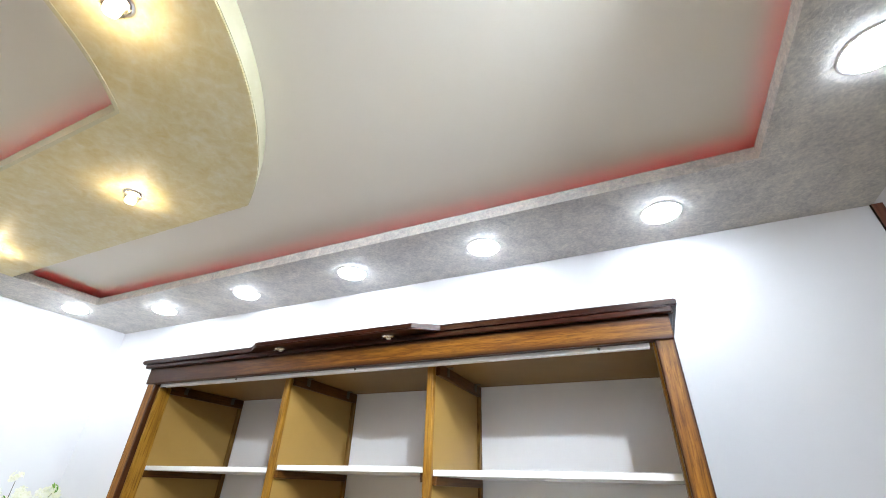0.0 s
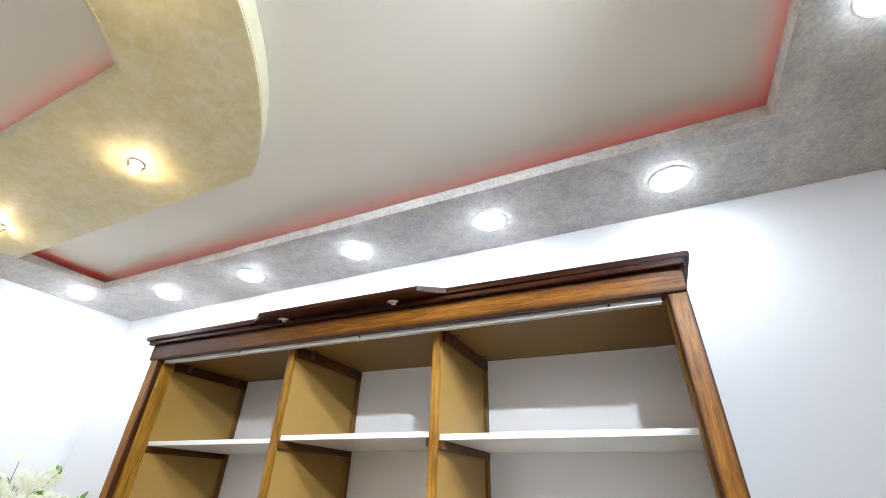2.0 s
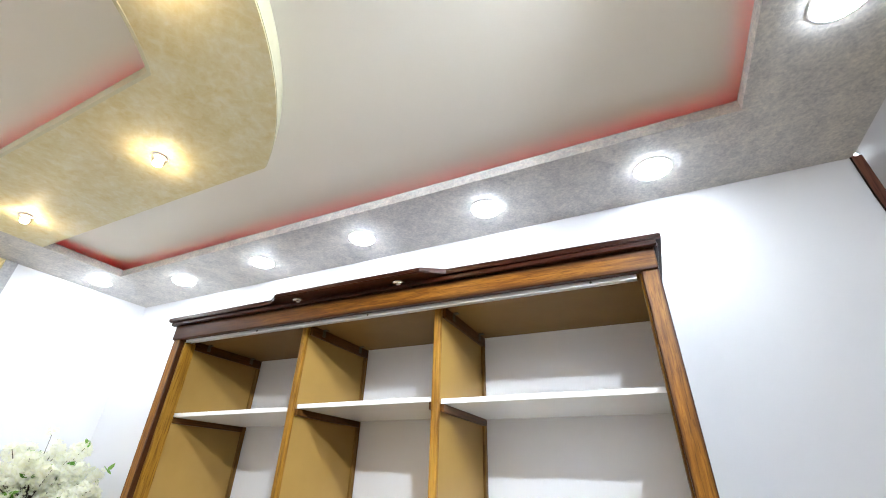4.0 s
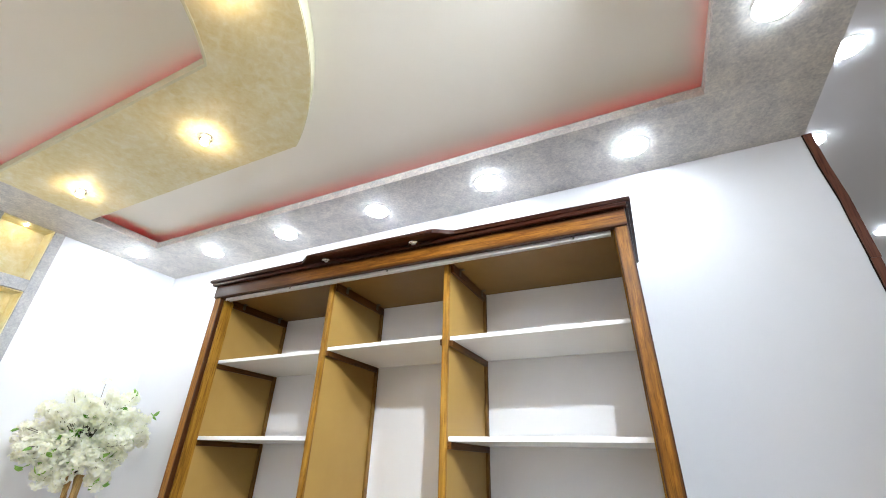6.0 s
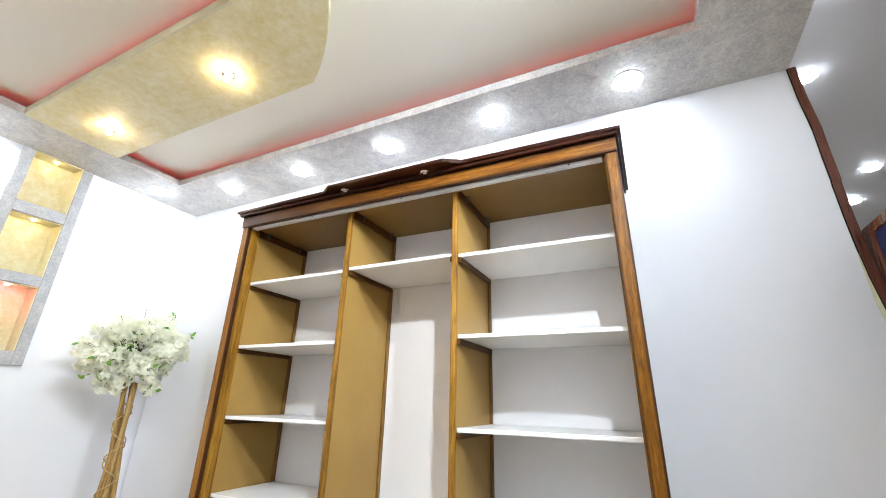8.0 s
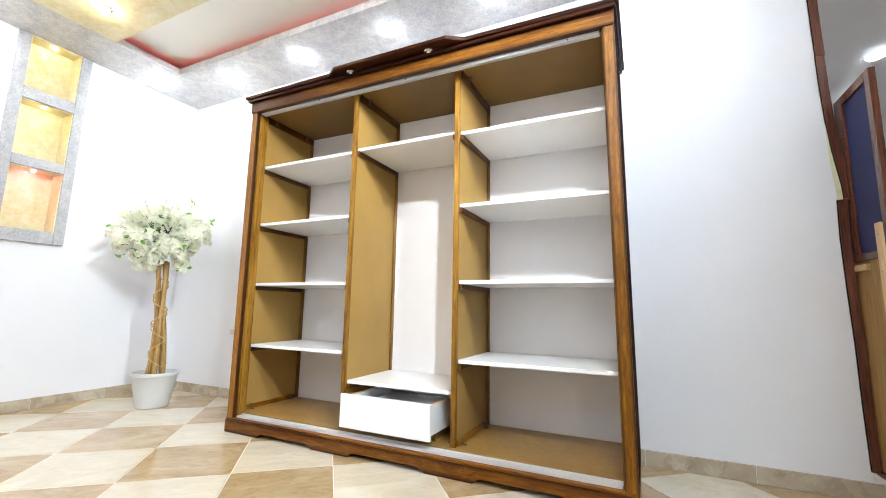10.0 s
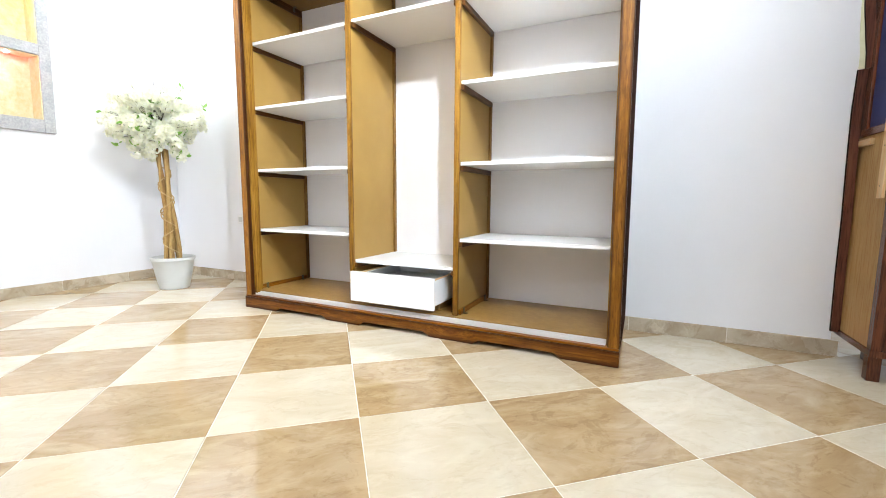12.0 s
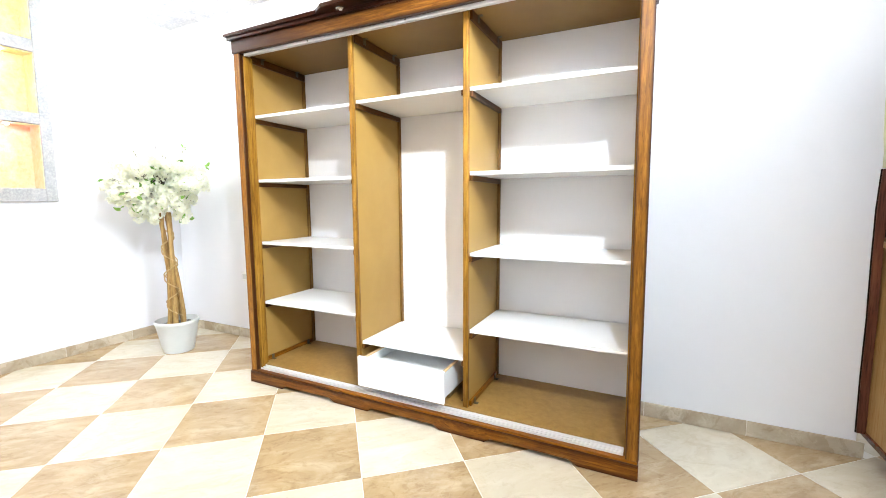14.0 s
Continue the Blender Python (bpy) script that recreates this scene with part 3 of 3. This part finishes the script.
socket = thing("wall_socket", (-0.846, WALL_N, 0.585), "small white square wall socket low on the wall", "wall socket")
part("plate", boxes(((-0.042, -0.010, -0.042), (0.042, -0.0005, 0.042)), bevel=0.003), MELAMINE, socket)
part("insert", boxes(((-0.024, -0.014, -0.024), (0.024, -0.010, 0.024)), bevel=0.002), POT_MAT, socket, "pale grey insert")

# ---- wardrobe ----
W, H, D = 2.505, 2.335, 0.632
wardrobe = thing("wardrobe", (0, 0, 0), "open stained pine wardrobe with white shelves, standing against the white wall", "wardrobe")
PL = 0.078


def lean(bm):
    """The upright parts of the open end stand a little out of plumb."""
    for v in bm.verts:
        if v.co.x > 2.0:
            v.co.x -= 0.022 * v.co.z / 2.25
    return bm


def sag(bm):
    """The top of the carcass dips a little towards the open end."""
    for v in bm.verts:
        v.co.z -= 0.018 * max(0.0, v.co.x) / W
    return bm


prof = [(0.0, 0.0), (0.30, 0.0), (0.335, 0.030), (0.715, 0.030), (0.75, 0.0), (1.01, 0.0), (1.045, 0.030), (1.465, 0.030), (1.50, 0.0), (1.765, 0.0), (1.80, 0.030),
        (2.20, 0.030), (2.24, 0.0), (W, 0.0), (W, PL), (0.0, PL)]
bm = prism(prof, 0.0, 0.028, 0.003)
for v in bm.verts:
    v.co = Vector((v.co.x, v.co.z, v.co.y))
part("plinth", bm, PLINTH_WOOD, wardrobe, "scalloped plinth board")
for x in (0.0, W - 0.022):
    part("plinth_return", boxes(((x + 0.002, 0.028, 0), (x + 0.020, D, PL - 0.002)), bevel=0.002), WOOD_D, wardrobe)
part("base_panel", boxes(((0.024, 0.082, 0.095), (W - 0.024, D - 0.012, 0.115)), bevel=0.001), PANEL_BASE, wardrobe, "worn tan base board")
part("base_rail", boxes(((0.004, 0.006, PL), (W - 0.004, 0.081, 0.090)), bevel=0.002), WOOD_H, wardrobe)
bottom = part("bottom_track", boxes(((0.066, 0.036, 0.090), (2.440, 0.080, 0.094))), ALU, wardrobe, "aluminium sliding door track")
for y0, y1, z1 in ((0.036, 0.040, 0.103), (0.056, 0.060, 0.103), (0.076, 0.080, 0.108)):
    part("rail", boxes(((0.066, y0, 0.0945), (2.440, y1, z1))), ALU, bottom)
for x in (0.45, 1.25, 2.30):
    screw = part("screw", lathe([(0.004, 0.0), (0.003, 0.002)], 10), BRACKET, bottom)
    screw.location = (x, 0.048, 0.0942)
for x0, x1 in ((0.0, 0.058), (2.450, W)):
    part("post", lean(boxes(((x0, 0.012, PL), (x1, 0.040, 2.245)), bevel=0.004)), END_POST_WOOD if x0 else POST_WOOD, wardrobe, "front post with pine grain")
for x0, x1 in ((0.010, 0.064), (2.444, W - 0.010)):
    part("post_return", lean(boxes(((x0, 0.040, 0.090), (x1, 0.108, 2.226)), bevel=0.003)), WOOD_GOLD, wardrobe)
for x in (0.004, W - 0.022):
    part("side_panel", lean(boxes(((x, 0.108, PL), (x + 0.018, D, 2.30)), bevel=0.001)), PANEL_TAN, wardrobe, "tan lacquered side panel")
part("side_skin", lean(boxes(((W - 0.003, 0.0405, PL), (W + 0.001, D, 2.288)))), DARK_EDGE, wardrobe, "dark stained outer side")
part("side_skin", boxes(((-0.001, 0.0405, PL), (0.0035, D, 2.288))), WOOD_DARK, wardrobe, "dark stained outer side")
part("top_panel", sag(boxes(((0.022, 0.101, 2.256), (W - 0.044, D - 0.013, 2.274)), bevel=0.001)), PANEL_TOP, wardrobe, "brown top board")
part("header", sag(boxes(((-0.004, 0.002, 2.235), (W - 0.022, 0.034, 2.330)), bevel=0.004)), HEADER_WOOD, wardrobe, "pine header rail")
track = part("top_track", sag(boxes(((0.072, 0.036, 2.222), (2.412, 0.040, 2.250)), bevel=0.001)), ALU, wardrobe, "aluminium top track")
for y0, y1, z0, z1 in ((0.0405, 0.070, 2.246, 2.250), (0.052, 0.055, 2.226, 2.2455), (0.067, 0.070, 2.226, 2.2455)):
    part("rail", sag(boxes(((0.072, y0, z0), (2.412, y1, z1)))), ALU, track)
for x in (0.62, 1.30, 2.26):
    screw = part("screw", lathe([(0.005, 0.0), (0.004, 0.002)], 10), BRACKET, wardrobe)
    screw.matrix_basis = pose(x, 0.0362, 2.231 - 0.018 * x / W, 90, 0, 0)
part("header_block", sag(boxes(((0.022, 0.036, 2.252), (W - 0.044, 0.071, 2.303)))), WOOD_H, wardrobe)
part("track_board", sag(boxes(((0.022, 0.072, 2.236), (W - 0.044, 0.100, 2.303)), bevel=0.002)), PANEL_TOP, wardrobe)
canopy_plan = [(-0.03, -0.035), (0.755, -0.035), (0.835, -0.092), (1.625, -0.092), (1.715, -0.030), (W + 0.005, -0.025), (W + 0.005, D), (-0.03, D)]
cornice = part("cornice", sag(prism(canopy_plan, 2.330, 2.352, 0.004)), WOOD_DARK, wardrobe, "dark glossy cornice board with a stepped middle")
part("cove_mould", sag(boxes(((-0.016, -0.022, 2.311), (W - 0.012, 0.0015, 2.3295)), ((W - 0.021, 0.0015, 2.312), (W - 0.008, D, 2.3295)), bevel=0.003)), WOOD_DARK, wardrobe, "dark cove moulding")
for x, y in ((0.925, -0.022), (1.487, -0.022)):
    puck = part("puck_light", lathe([(0.013, -0.004), (0.015, -0.007), (0.024, -0.006), (0.028, -0.003), (0.029, 0.0), (0.013, 0.0)], 28, False), CHROME, cornice, "small round puck light, switched off", True)
    lens = part("lens", lathe([(0.013, 0.0), (0.011, -0.006), (0.004, -0.009)], 20), LENS_OFF, puck, "frosted lens", True)
    puck.location = (x, y, 2.330 - 0.018 * x / W)
part("back_panel", sag(boxes(((0.022, D - 0.012, 0.115), (W - 0.030, D - 0.004, 2.2555)))), BACKBOARD, wardrobe, "white back board")

BAYS = ((0.022, 0.862), (0.900, 1.598), (1.636, 2.483))
for x0, x1 in ((0.862, 0.900), (1.598, 1.636)):
    div = part("divider", sag(boxes(((x0 + 0.008, 0.122, 0.115), (x1 - 0.008, D - 0.012, 2.2555)), bevel=0.001)), PANEL_TAN, wardrobe, "tan lacquered divider")
    part("stile", boxes(((x0 + 0.003, 0.100, 0.092), (x1 - 0.003, 0.124, 2.250)), bevel=0.006), WOOD_GOLD, div, "pine front stile")
TOPS = (1.862, 1.428, 0.992, 0.562)
SHELVES = [(0, z) for z in TOPS] + [(1, 1.872), (1, 0.392)] + [(2, z) for z in TOPS]
for bay, z in SHELVES:
    x0, x1 = BAYS[bay]
    part("shelf", boxes(((x0 + (0.012 if bay == 0 else -0.004), 0.126, z - 0.020), (x1 + (0.004 if bay < 2 else -0.006), D - 0.016, z)), bevel=0.002), MELAMINE, wardrobe, "white melamine shelf")
    for a, b in ((x0, x0 + 0.014), (x1 - 0.014, x1)):
        part("batten", boxes(((a - (0.006 if bay and a == x0 else 0), 0.118, z - 0.050), (b + (0.006 if bay < 2 and a != x0 else 0), 0.60, z - 0.021)), bevel=0.002), BATTEN, wardrobe, "dark pine shelf batten")
for i, (x0, x1) in enumerate(BAYS):
    left, right = x0 - (0.008 if i else 0), x1 + (0.008 if i < 2 else 0)
    for a, b in ((left, left + 0.015), (right - 0.015, right)):
        part("rear_stile", boxes(((a, D - 0.040, 0.116), (b, D - 0.013, 2.2045)), bevel=0.003), REAR, wardrobe)
    for a, b in ((left, left + 0.016), (right - 0.016, right)):
        part("base_cleat", boxes(((a, 0.126, 0.116), (b, D - 0.05, 0.146)), bevel=0.003), WOOD_D, wardrobe)
        part("top_cleat", sag(boxes(((a, 0.126, 2.206), (b, D - 0.014, 2.2545)), bevel=0.003)), BATTEN, wardrobe)
    for sx, s in ((left + 0.016, 1), (right - 0.016, -1)):
        for y, z, dz in ((0.16, 0.116, 1), (0.52, 0.116, 1), (0.20, 2.2535 - 0.018 * sx / W, -1), (0.52, 2.2535 - 0.018 * sx / W, -1)):
            bm = boxes(((min(sx, sx + s * 0.004), y, min(z, z + dz * 0.036)), (max(sx, sx + s * 0.004), y + 0.022, max(z, z + dz * 0.036))),
                       ((min(sx, sx + s * 0.024), y, min(z, z + dz * 0.004)), (max(sx, sx + s * 0.024), y + 0.022, max(z, z + dz * 0.004))), bevel=0.001)
            part("corner_bracket", bm, BRACKET, wardrobe, "dark metal corner bracket")

# the half-open drawer
drawer = part("drawer", boxes(((0.979, 0.0265, 0.255), (1.495, 0.547, 0.262))), MELAMINE, wardrobe, "white drawer, pulled half open")
part("drawer_front", boxes(((0.945, 0.006, 0.152), (1.528, 0.026, 0.338)), bevel=0.003), MELAMINE, drawer, "white drawer front")
for x0, x1 in ((0.962, 0.978), (1.496, 1.512)):
    part("drawer_side", boxes(((x0, 0.0265, 0.168), (x1, 0.548, 0.318)), bevel=0.001), MELAMINE, drawer)
    part("drawer_edge", boxes(((x0 - 0.001, 0.0265, 0.3185), (x1 + 0.001, 0.548, 0.323))), RAW_PINE_D, drawer, "raw pine edge strip")
part("drawer_back", boxes(((0.978, 0.548, 0.168), (1.496, 0.560, 0.318)), bevel=0.001), MELAMINE, drawer)
part("drawer_support", boxes(((0.99, 0.16, 0.1155), (1.49, 0.545, 0.2145)), bevel=0.002), PANEL_TAN, wardrobe)

# ---- potted blossom tree ----
tree = thing("potted_tree", (-1.11, 0.18, 0), "artificial white blossom tree with bound stems in a grey pot", "potted tree")
part("pot", lathe([(0.106, 0.0), (0.112, 0.004), (0.126, 0.065), (0.146, 0.165), (0.160, 0.244), (0.168, 0.252), (0.168, 0.274), (0.157, 0.276), (0.153, 0.252), (0.145, 0.215)], 48), POT_MAT, tree, "pale grey round pot", True)
soil = lathe([(0.146, 0.226), (0.10, 0.232), (0.03, 0.235)], 32)
rng = random.Random(5)
for _ in range(70):
    a, r = rng.uniform(0, 6.283), 0.125 * math.sqrt(rng.random())
    s = rng.uniform(0.006, 0.013)
    bmesh.ops.create_icosphere(soil, subdivisions=1, radius=s, matrix=Matrix.Translation((r * math.cos(a), r * math.sin(a), 0.234)) @ Matrix.Diagonal((1, 1.3, 0.6, 1)))
part("pebbles", soil, SOIL, tree, "dark and white pebbles", True)
for k in range(5):
    a0 = 2 * math.pi * k / 5 + 0.4
    pts, rad = [], []
    for i in range(15):
        f = i / 14
        a = a0 + 1.1 * f
        r = 0.044 - 0.014 * f + 0.007 * math.sin(5 * f + k)
        pts.append((r * math.cos(a) + 0.012 * math.sin(7 * f + 2 * k) - 0.05 * f, r * math.sin(a) + 0.010 * math.cos(6 * f + k), 0.20 + 0.99 * f))
        rad.append(0.0205 - 0.006 * f + 0.0022 * math.sin(17 * f + 3 * k))
    part("stem", tube(pts, rad, 9), STEM, tree, "knotty brown vine stem", True)
for turn in (1, -1):
    pts = []
    for i in range(140):
        f = i / 139
        a = turn * (2 * math.pi * 3.2 * f) + 0.6
        r = 0.060 - 0.013 * f
        pts.append((r * math.cos(a) - 0.05 * f, r * math.sin(a), 0.30 + 0.74 * f))
    part("tie", tube(pts, 0.0052, 5), ROPE, tree, "pale raffia tie", True)

CROWN, CR = Vector((-0.075, -0.01, 1.44)), Vector((0.37, 0.37, 0.31))
rng = random.Random(11)
clumps = []
sprays = []
GAP = Vector((0.86, -0.50, 0.06)).normalized()
tries = 0
while len(sprays) < 42 and tries < 6000:
    tries += 1
    a, e = rng.uniform(0, 6.283), math.asin(rng.uniform(-0.88, 0.97))
    d = Vector((math.cos(a) * math.cos(e), math.sin(a) * math.cos(e), math.sin(e)))
    if d.angle(GAP) < radians(20) or any(d.angle(q) < radians(23) for q in sprays):
        continue
    sprays.append(d)
for d in sprays:
    reach = rng.uniform(0.84, 1.10) * (1.0 if d.z > -0.2 else 0.80)
    tip = Vector((d.x * CR.x, d.y * CR.y, d.z * CR.z)) * reach
    for f, r in ((0.34, 0.050), (0.52, 0.064), (0.72, 0.070), (0.90, 0.058), (1.02, 0.036)):
        p = CROWN + tip * f + Vector((rng.gauss(0, 0.010), rng.gauss(0, 0.010), -0.05 * f * f * (1 - d.z) + rng.gauss(0, 0.008)))
        clumps.append((p, r * rng.uniform(0.85, 1.15)))
clumps += [(CROWN + Vector((0.02, -0.02, 0.35)), 0.040), (CROWN + Vector((-0.36, -0.16, -0.06)), 0.045), (CROWN + Vector((-0.02, -0.04, -0.31)), 0.055)]
twigs = bmesh.new()
for p, r in clumps:
    mid = CROWN + (p - CROWN) * 0.45 + Vector((0, 0, -0.05))
    add_tube(twigs, [CROWN + Vector((0, 0, -0.10)), mid, p], [0.004, 0.0028, 0.0013], 5)
for k in range(4):
    add_tube(twigs, [CROWN + Vector((0.015 * math.cos(1.57 * k), 0.015 * math.sin(1.57 * k), -0.28)), CROWN + Vector((0.02 * math.cos(1.57 * k), 0.02 * math.sin(1.57 * k), 0.05))], [0.007, 0.004], 6)
tagged(part("branches", twigs, TWIG, tree, "thin dark branches", True), kind="stuff")


def add_petal(bm, at, normal, size, spin):
    q = normal.to_track_quat("Z", "Y").to_matrix() @ Matrix.Rotation(spin, 3, "Z")
    shape = [(0, 0, 0), (0.45, -0.5, 0.10), (1.0, -0.42, 0.32), (1.12, 0.0, 0.26), (0.95, 0.46, 0.34), (0.42, 0.5, 0.12)]
    vs = [bm.verts.new(at + q @ (Vector(c) * size)) for c in shape]
    for k in range(1, 5):
        bm.faces.new((vs[0], vs[k], vs[k + 1]))


petals, leaves = bmesh.new(), bmesh.new()
for p, r in clumps:
    out = (p - CROWN).normalized()
    for _ in range(int(62 * (r / 0.075) ** 2)):
        d = Vector((rng.gauss(0, 1), rng.gauss(0, 1), rng.gauss(0, 1))).normalized()
        if d.dot(out) < -0.45:
            continue
        at = p + d * r * rng.uniform(0.45, 0.95)
        n = (d + Vector((rng.gauss(0, 0.35), rng.gauss(0, 0.35), rng.gauss(0, 0.35)))).normalized()
        s0, size = rng.uniform(0, 6.28), rng.uniform(0.013, 0.021)
        for k in range(4):
            add_petal(petals, at, n, size, s0 + k * 1.571)
for _ in range(80):
    p, r = rng.choice(clumps)
    out = (p - CROWN).normalized()
    at = p + out * r * rng.uniform(0.1, 0.8) + Vector((rng.gauss(0, 0.02), rng.gauss(0, 0.02), rng.gauss(0, 0.02)))
    for k in range(2):
        n = (out + Vector((rng.gauss(0, 0.6), rng.gauss(0, 0.6), rng.gauss(0, 0.6)))).normalized()
        q = n.to_track_quat("Z", "Y").to_matrix() @ Matrix.Rotation(rng.uniform(0, 6.28), 3, "Z")
        s = rng.uniform(0.036, 0.060)
        top = [(0, 0, 0), (0.35, -0.26, 0.08), (0.75, -0.2, 0.06), (1.1, 0, -0.06), (0.75, 0.2, 0.06), (0.35, 0.26, 0.08)]
        vs = [leaves.verts.new(at + q @ (Vector(c) * s)) for c in top]
        for j in range(1, 5):
            leaves.faces.new((vs[0], vs[j], vs[j + 1]))
tagged(part("blossoms", petals, PETAL, tree, "cream white silk blossoms"), kind="stuff")
tagged(part("leaves", leaves, LEAF, tree, "fresh green silk leaves"), kind="stuff")

# ---- cabinet beyond the wall's end, its unfinished side turned to the room ----
cab = thing("display_cabinet", (3.494, 0.345, 0), "tall red-brown cabinet with plywood side and blue backed upper frame", "cabinet")
part("side_panel", boxes(((0.004, 0.03, 0.14), (0.016, 0.36, 1.09))), PLY, cab, "bare plywood side")
part("carcass", boxes(((0.018, 0.0, 0.12), (0.62, 0.40, 1.09)), bevel=0.004), RED_WOOD, cab, "red-brown carcass")
part("corner_post", boxes(((0.0, -0.012, 0.12), (0.034, 0.032, 1.09)), bevel=0.004), RED_WOOD, cab)
part("bottom_rail", boxes(((-0.004, -0.018, 0.112), (0.63, 0.40, 0.142)), bevel=0.004), RED_WOOD, cab)
part("top_rail", boxes(((-0.006, 0.0, 1.09), (0.62, 0.40, 1.125)), bevel=0.004), RED_WOOD, cab)
part("glue_block", boxes(((-0.012, 0.20, 1.045), (0.004, 0.325, 1.075)), bevel=0.002), RAW_PINE_D, cab, "raw pine block")
for x, y in ((0.0, 0.0), (0.57, 0.0), (0.10, 0.30), (0.57, 0.30)):
    part("leg", boxes(((x, y, 0.0), (x + 0.046, y + 0.046, 0.112)), bevel=0.004), RED_WOOD, cab, "square red-brown leg")
for a, b in (((0.0, 0.0, 1.125), (0.026, 0.045, 1.93)), ((0.0, 0.285, 1.125), (0.026, 0.375, 1.93)), ((0.0, 0.045, 1.885), (0.026, 0.285, 1.93))):
    part("upper_frame", boxes((a, b), bevel=0.003), RED_WOOD, cab, "wooden upper frame")
part("backing", boxes(((0.010, 0.045, 1.126), (0.018, 0.285, 1.885))), BLUE_FELT, cab, "dark blue backing")
slat = thing("wooden_slat", (3.471, 0.385, 0.0), "pale raw pine slat fixed to the cabinet's side", "slat")
bm = boxes(((0.0, -0.03, 0.80), (0.012, 0.015, 1.235)), bevel=0.002)
part("board", bm, RAW_PINE, slat)
for z in (0.85, 1.02, 1.18):
    nail = part("nail", boxes(((-0.001, -0.010, z), (0.002, -0.005, z + 0.005))), BRACKET, slat)

# ---- skirting, tile by tile ----
base = tagged(new("baseboard"), "beige marble tile skirting along the walls", "skirting", kind="structure")


def skirting(name, length):
    me = finish(name, boxes(((0.0015, -0.011, 0.001), (length - 0.0015, 0.0, 0.084)), bevel=0.0015), SKIRT)
    return me


piece = skirting("skirting_tile", 0.5)


def lay_skirting(m, mesh):
    ob = new("skirting_tile", mesh)
    ob.parent, ob.matrix_basis = base, m


for k in range(10):
    x0 = 3.025 - 0.5 * (k + 1)
    if x0 > WALL_W:
        lay_skirting(pose(x0, WALL_N, 0), piece)
lay_skirting(pose(3.025, WALL_N, 0), skirting("skirting_tile", 0.475))
lay_skirting(pose(WALL_W + 0.012, WALL_N, 0), skirting("skirting_tile", 3.025 - 0.5 * 9 - WALL_W - 0.012))
for k in range(10):
    lay_skirting(pose(WALL_W, 0.17 - 0.5 * k - 0.5, 0, 0, 0, 90), piece)
lay_skirting(pose(WALL_W, 0.17, 0, 0, 0, 90), skirting("skirting_tile", 0.49))
part("grout_bed", boxes(((WALL_W + 0.004, WALL_N - 0.007, 0.0), (3.5, WALL_N - 0.001, 0.083)), ((WALL_W + 0.001, WALL_S, 0.0), (WALL_W + 0.007, WALL_N - 0.01, 0.083))), GROUT, base, "white grout")

# ---- floor, tile by tile, laid on the slant ----
floor = setting("floor", boxes(((WALL_W - 0.2, WALL_S - 0.2, -0.15), (9.2, 9.2, -0.0015))), GROUT, "polished cream and brown chequered marble tile floor", "floor")
TU, TW, TV = radians(40.7), 0.496, 0.5055
tile_mesh = {}
for kind, mat in ((0, TILE_LIGHT), (1, TILE_DARK)):
    tile_mesh[kind] = finish("floor_tile", boxes(((-TW / 2 + 0.0017, -TV / 2 + 0.0017, -0.010), (TW / 2 - 0.0017, TV / 2 - 0.0017, 0.0)), bevel=0.0012), mat)
ORIGIN = Vector((2.062, -0.572))
rest = {0: bmesh.new(), 1: bmesh.new()}
U, V = Vector((math.cos(TU), math.sin(TU))), Vector((-math.sin(TU), math.cos(TU)))
for i in range(-24, 24):
    for j in range(-24, 24):
        c = ORIGIN + U * (i + 0.5) * TW + V * (j + 0.5) * TV
        kind = (i + j) % 2
        corners = [c + U * a * TW / 2 + V * s * TV / 2 for a, s in ((-1, -1), (1, -1), (1, 1), (-1, 1))]
        if max(p.x for p in corners) < WALL_W or max(p.y for p in corners) < WALL_S or min(p.x for p in corners) > 9.0 or min(p.y for p in corners) > 9.0:
            continue
        if min(p.y for p in corners) > WALL_N and max(p.x for p in corners) < 3.46:
            continue
        near = c.x < 5.2 and c.y < 2.0
        whole = min(p.x for p in corners) > WALL_W and min(p.y for p in corners) > WALL_S and (max(p.y for p in corners) < WALL_N or min(p.x for p in corners) > 3.46)
        if near and whole:
            ob = new("floor_tile", tile_mesh[kind])
            ob.parent, ob.matrix_basis = floor, pose(c.x, c.y, 0, 0, 0, math.degrees(TU))
            continue
        h, k = TW / 2 - 0.0017, TV / 2 - 0.0017
        plan = [c + U * a * h + V * s * k for a, s in ((-1, -1), (1, -1), (1, 1), (-1, 1))]
        cuts = [(0, 1, WALL_W), (1, 1, WALL_S), (0, -1, -9.0), (1, -1, -9.0)] + ([(1, -1, -WALL_N)] if c.x < 3.46 else [(0, 1, 3.46)] if c.y > WALL_N else [])
        for axis, sign, limit in cuts:
            kept = []
            for k, p in enumerate(plan):
                q = plan[(k + 1) % len(plan)]
                dp, dq = sign * p[axis] - limit, sign * q[axis] - limit
                if dp >= 0:
                    kept.append(p)
                if dp * dq < 0:
                    kept.append(p + (q - p) * dp / (dp - dq))
            plan = kept
        if len(plan) < 3:
            continue
        if near:
            turned = [((p - c).dot(U), (p - c).dot(V)) for p in plan]
            ob = new("floor_tile", finish("floor_tile", prism(turned, -0.010, 0.0), (TILE_LIGHT, TILE_DARK)[kind]))
            ob.parent, ob.matrix_basis = floor, pose(c.x, c.y, 0, 0, 0, math.degrees(TU))
        else:
            rest[kind].faces.new([rest[kind].verts.new((p.x, p.y, -0.0005)) for p in plan])
for kind, mat in ((0, TILE_LIGHT), (1, TILE_DARK)):
    tagged(part("floor_tiles", rest[kind], mat, floor), kind="stuff")
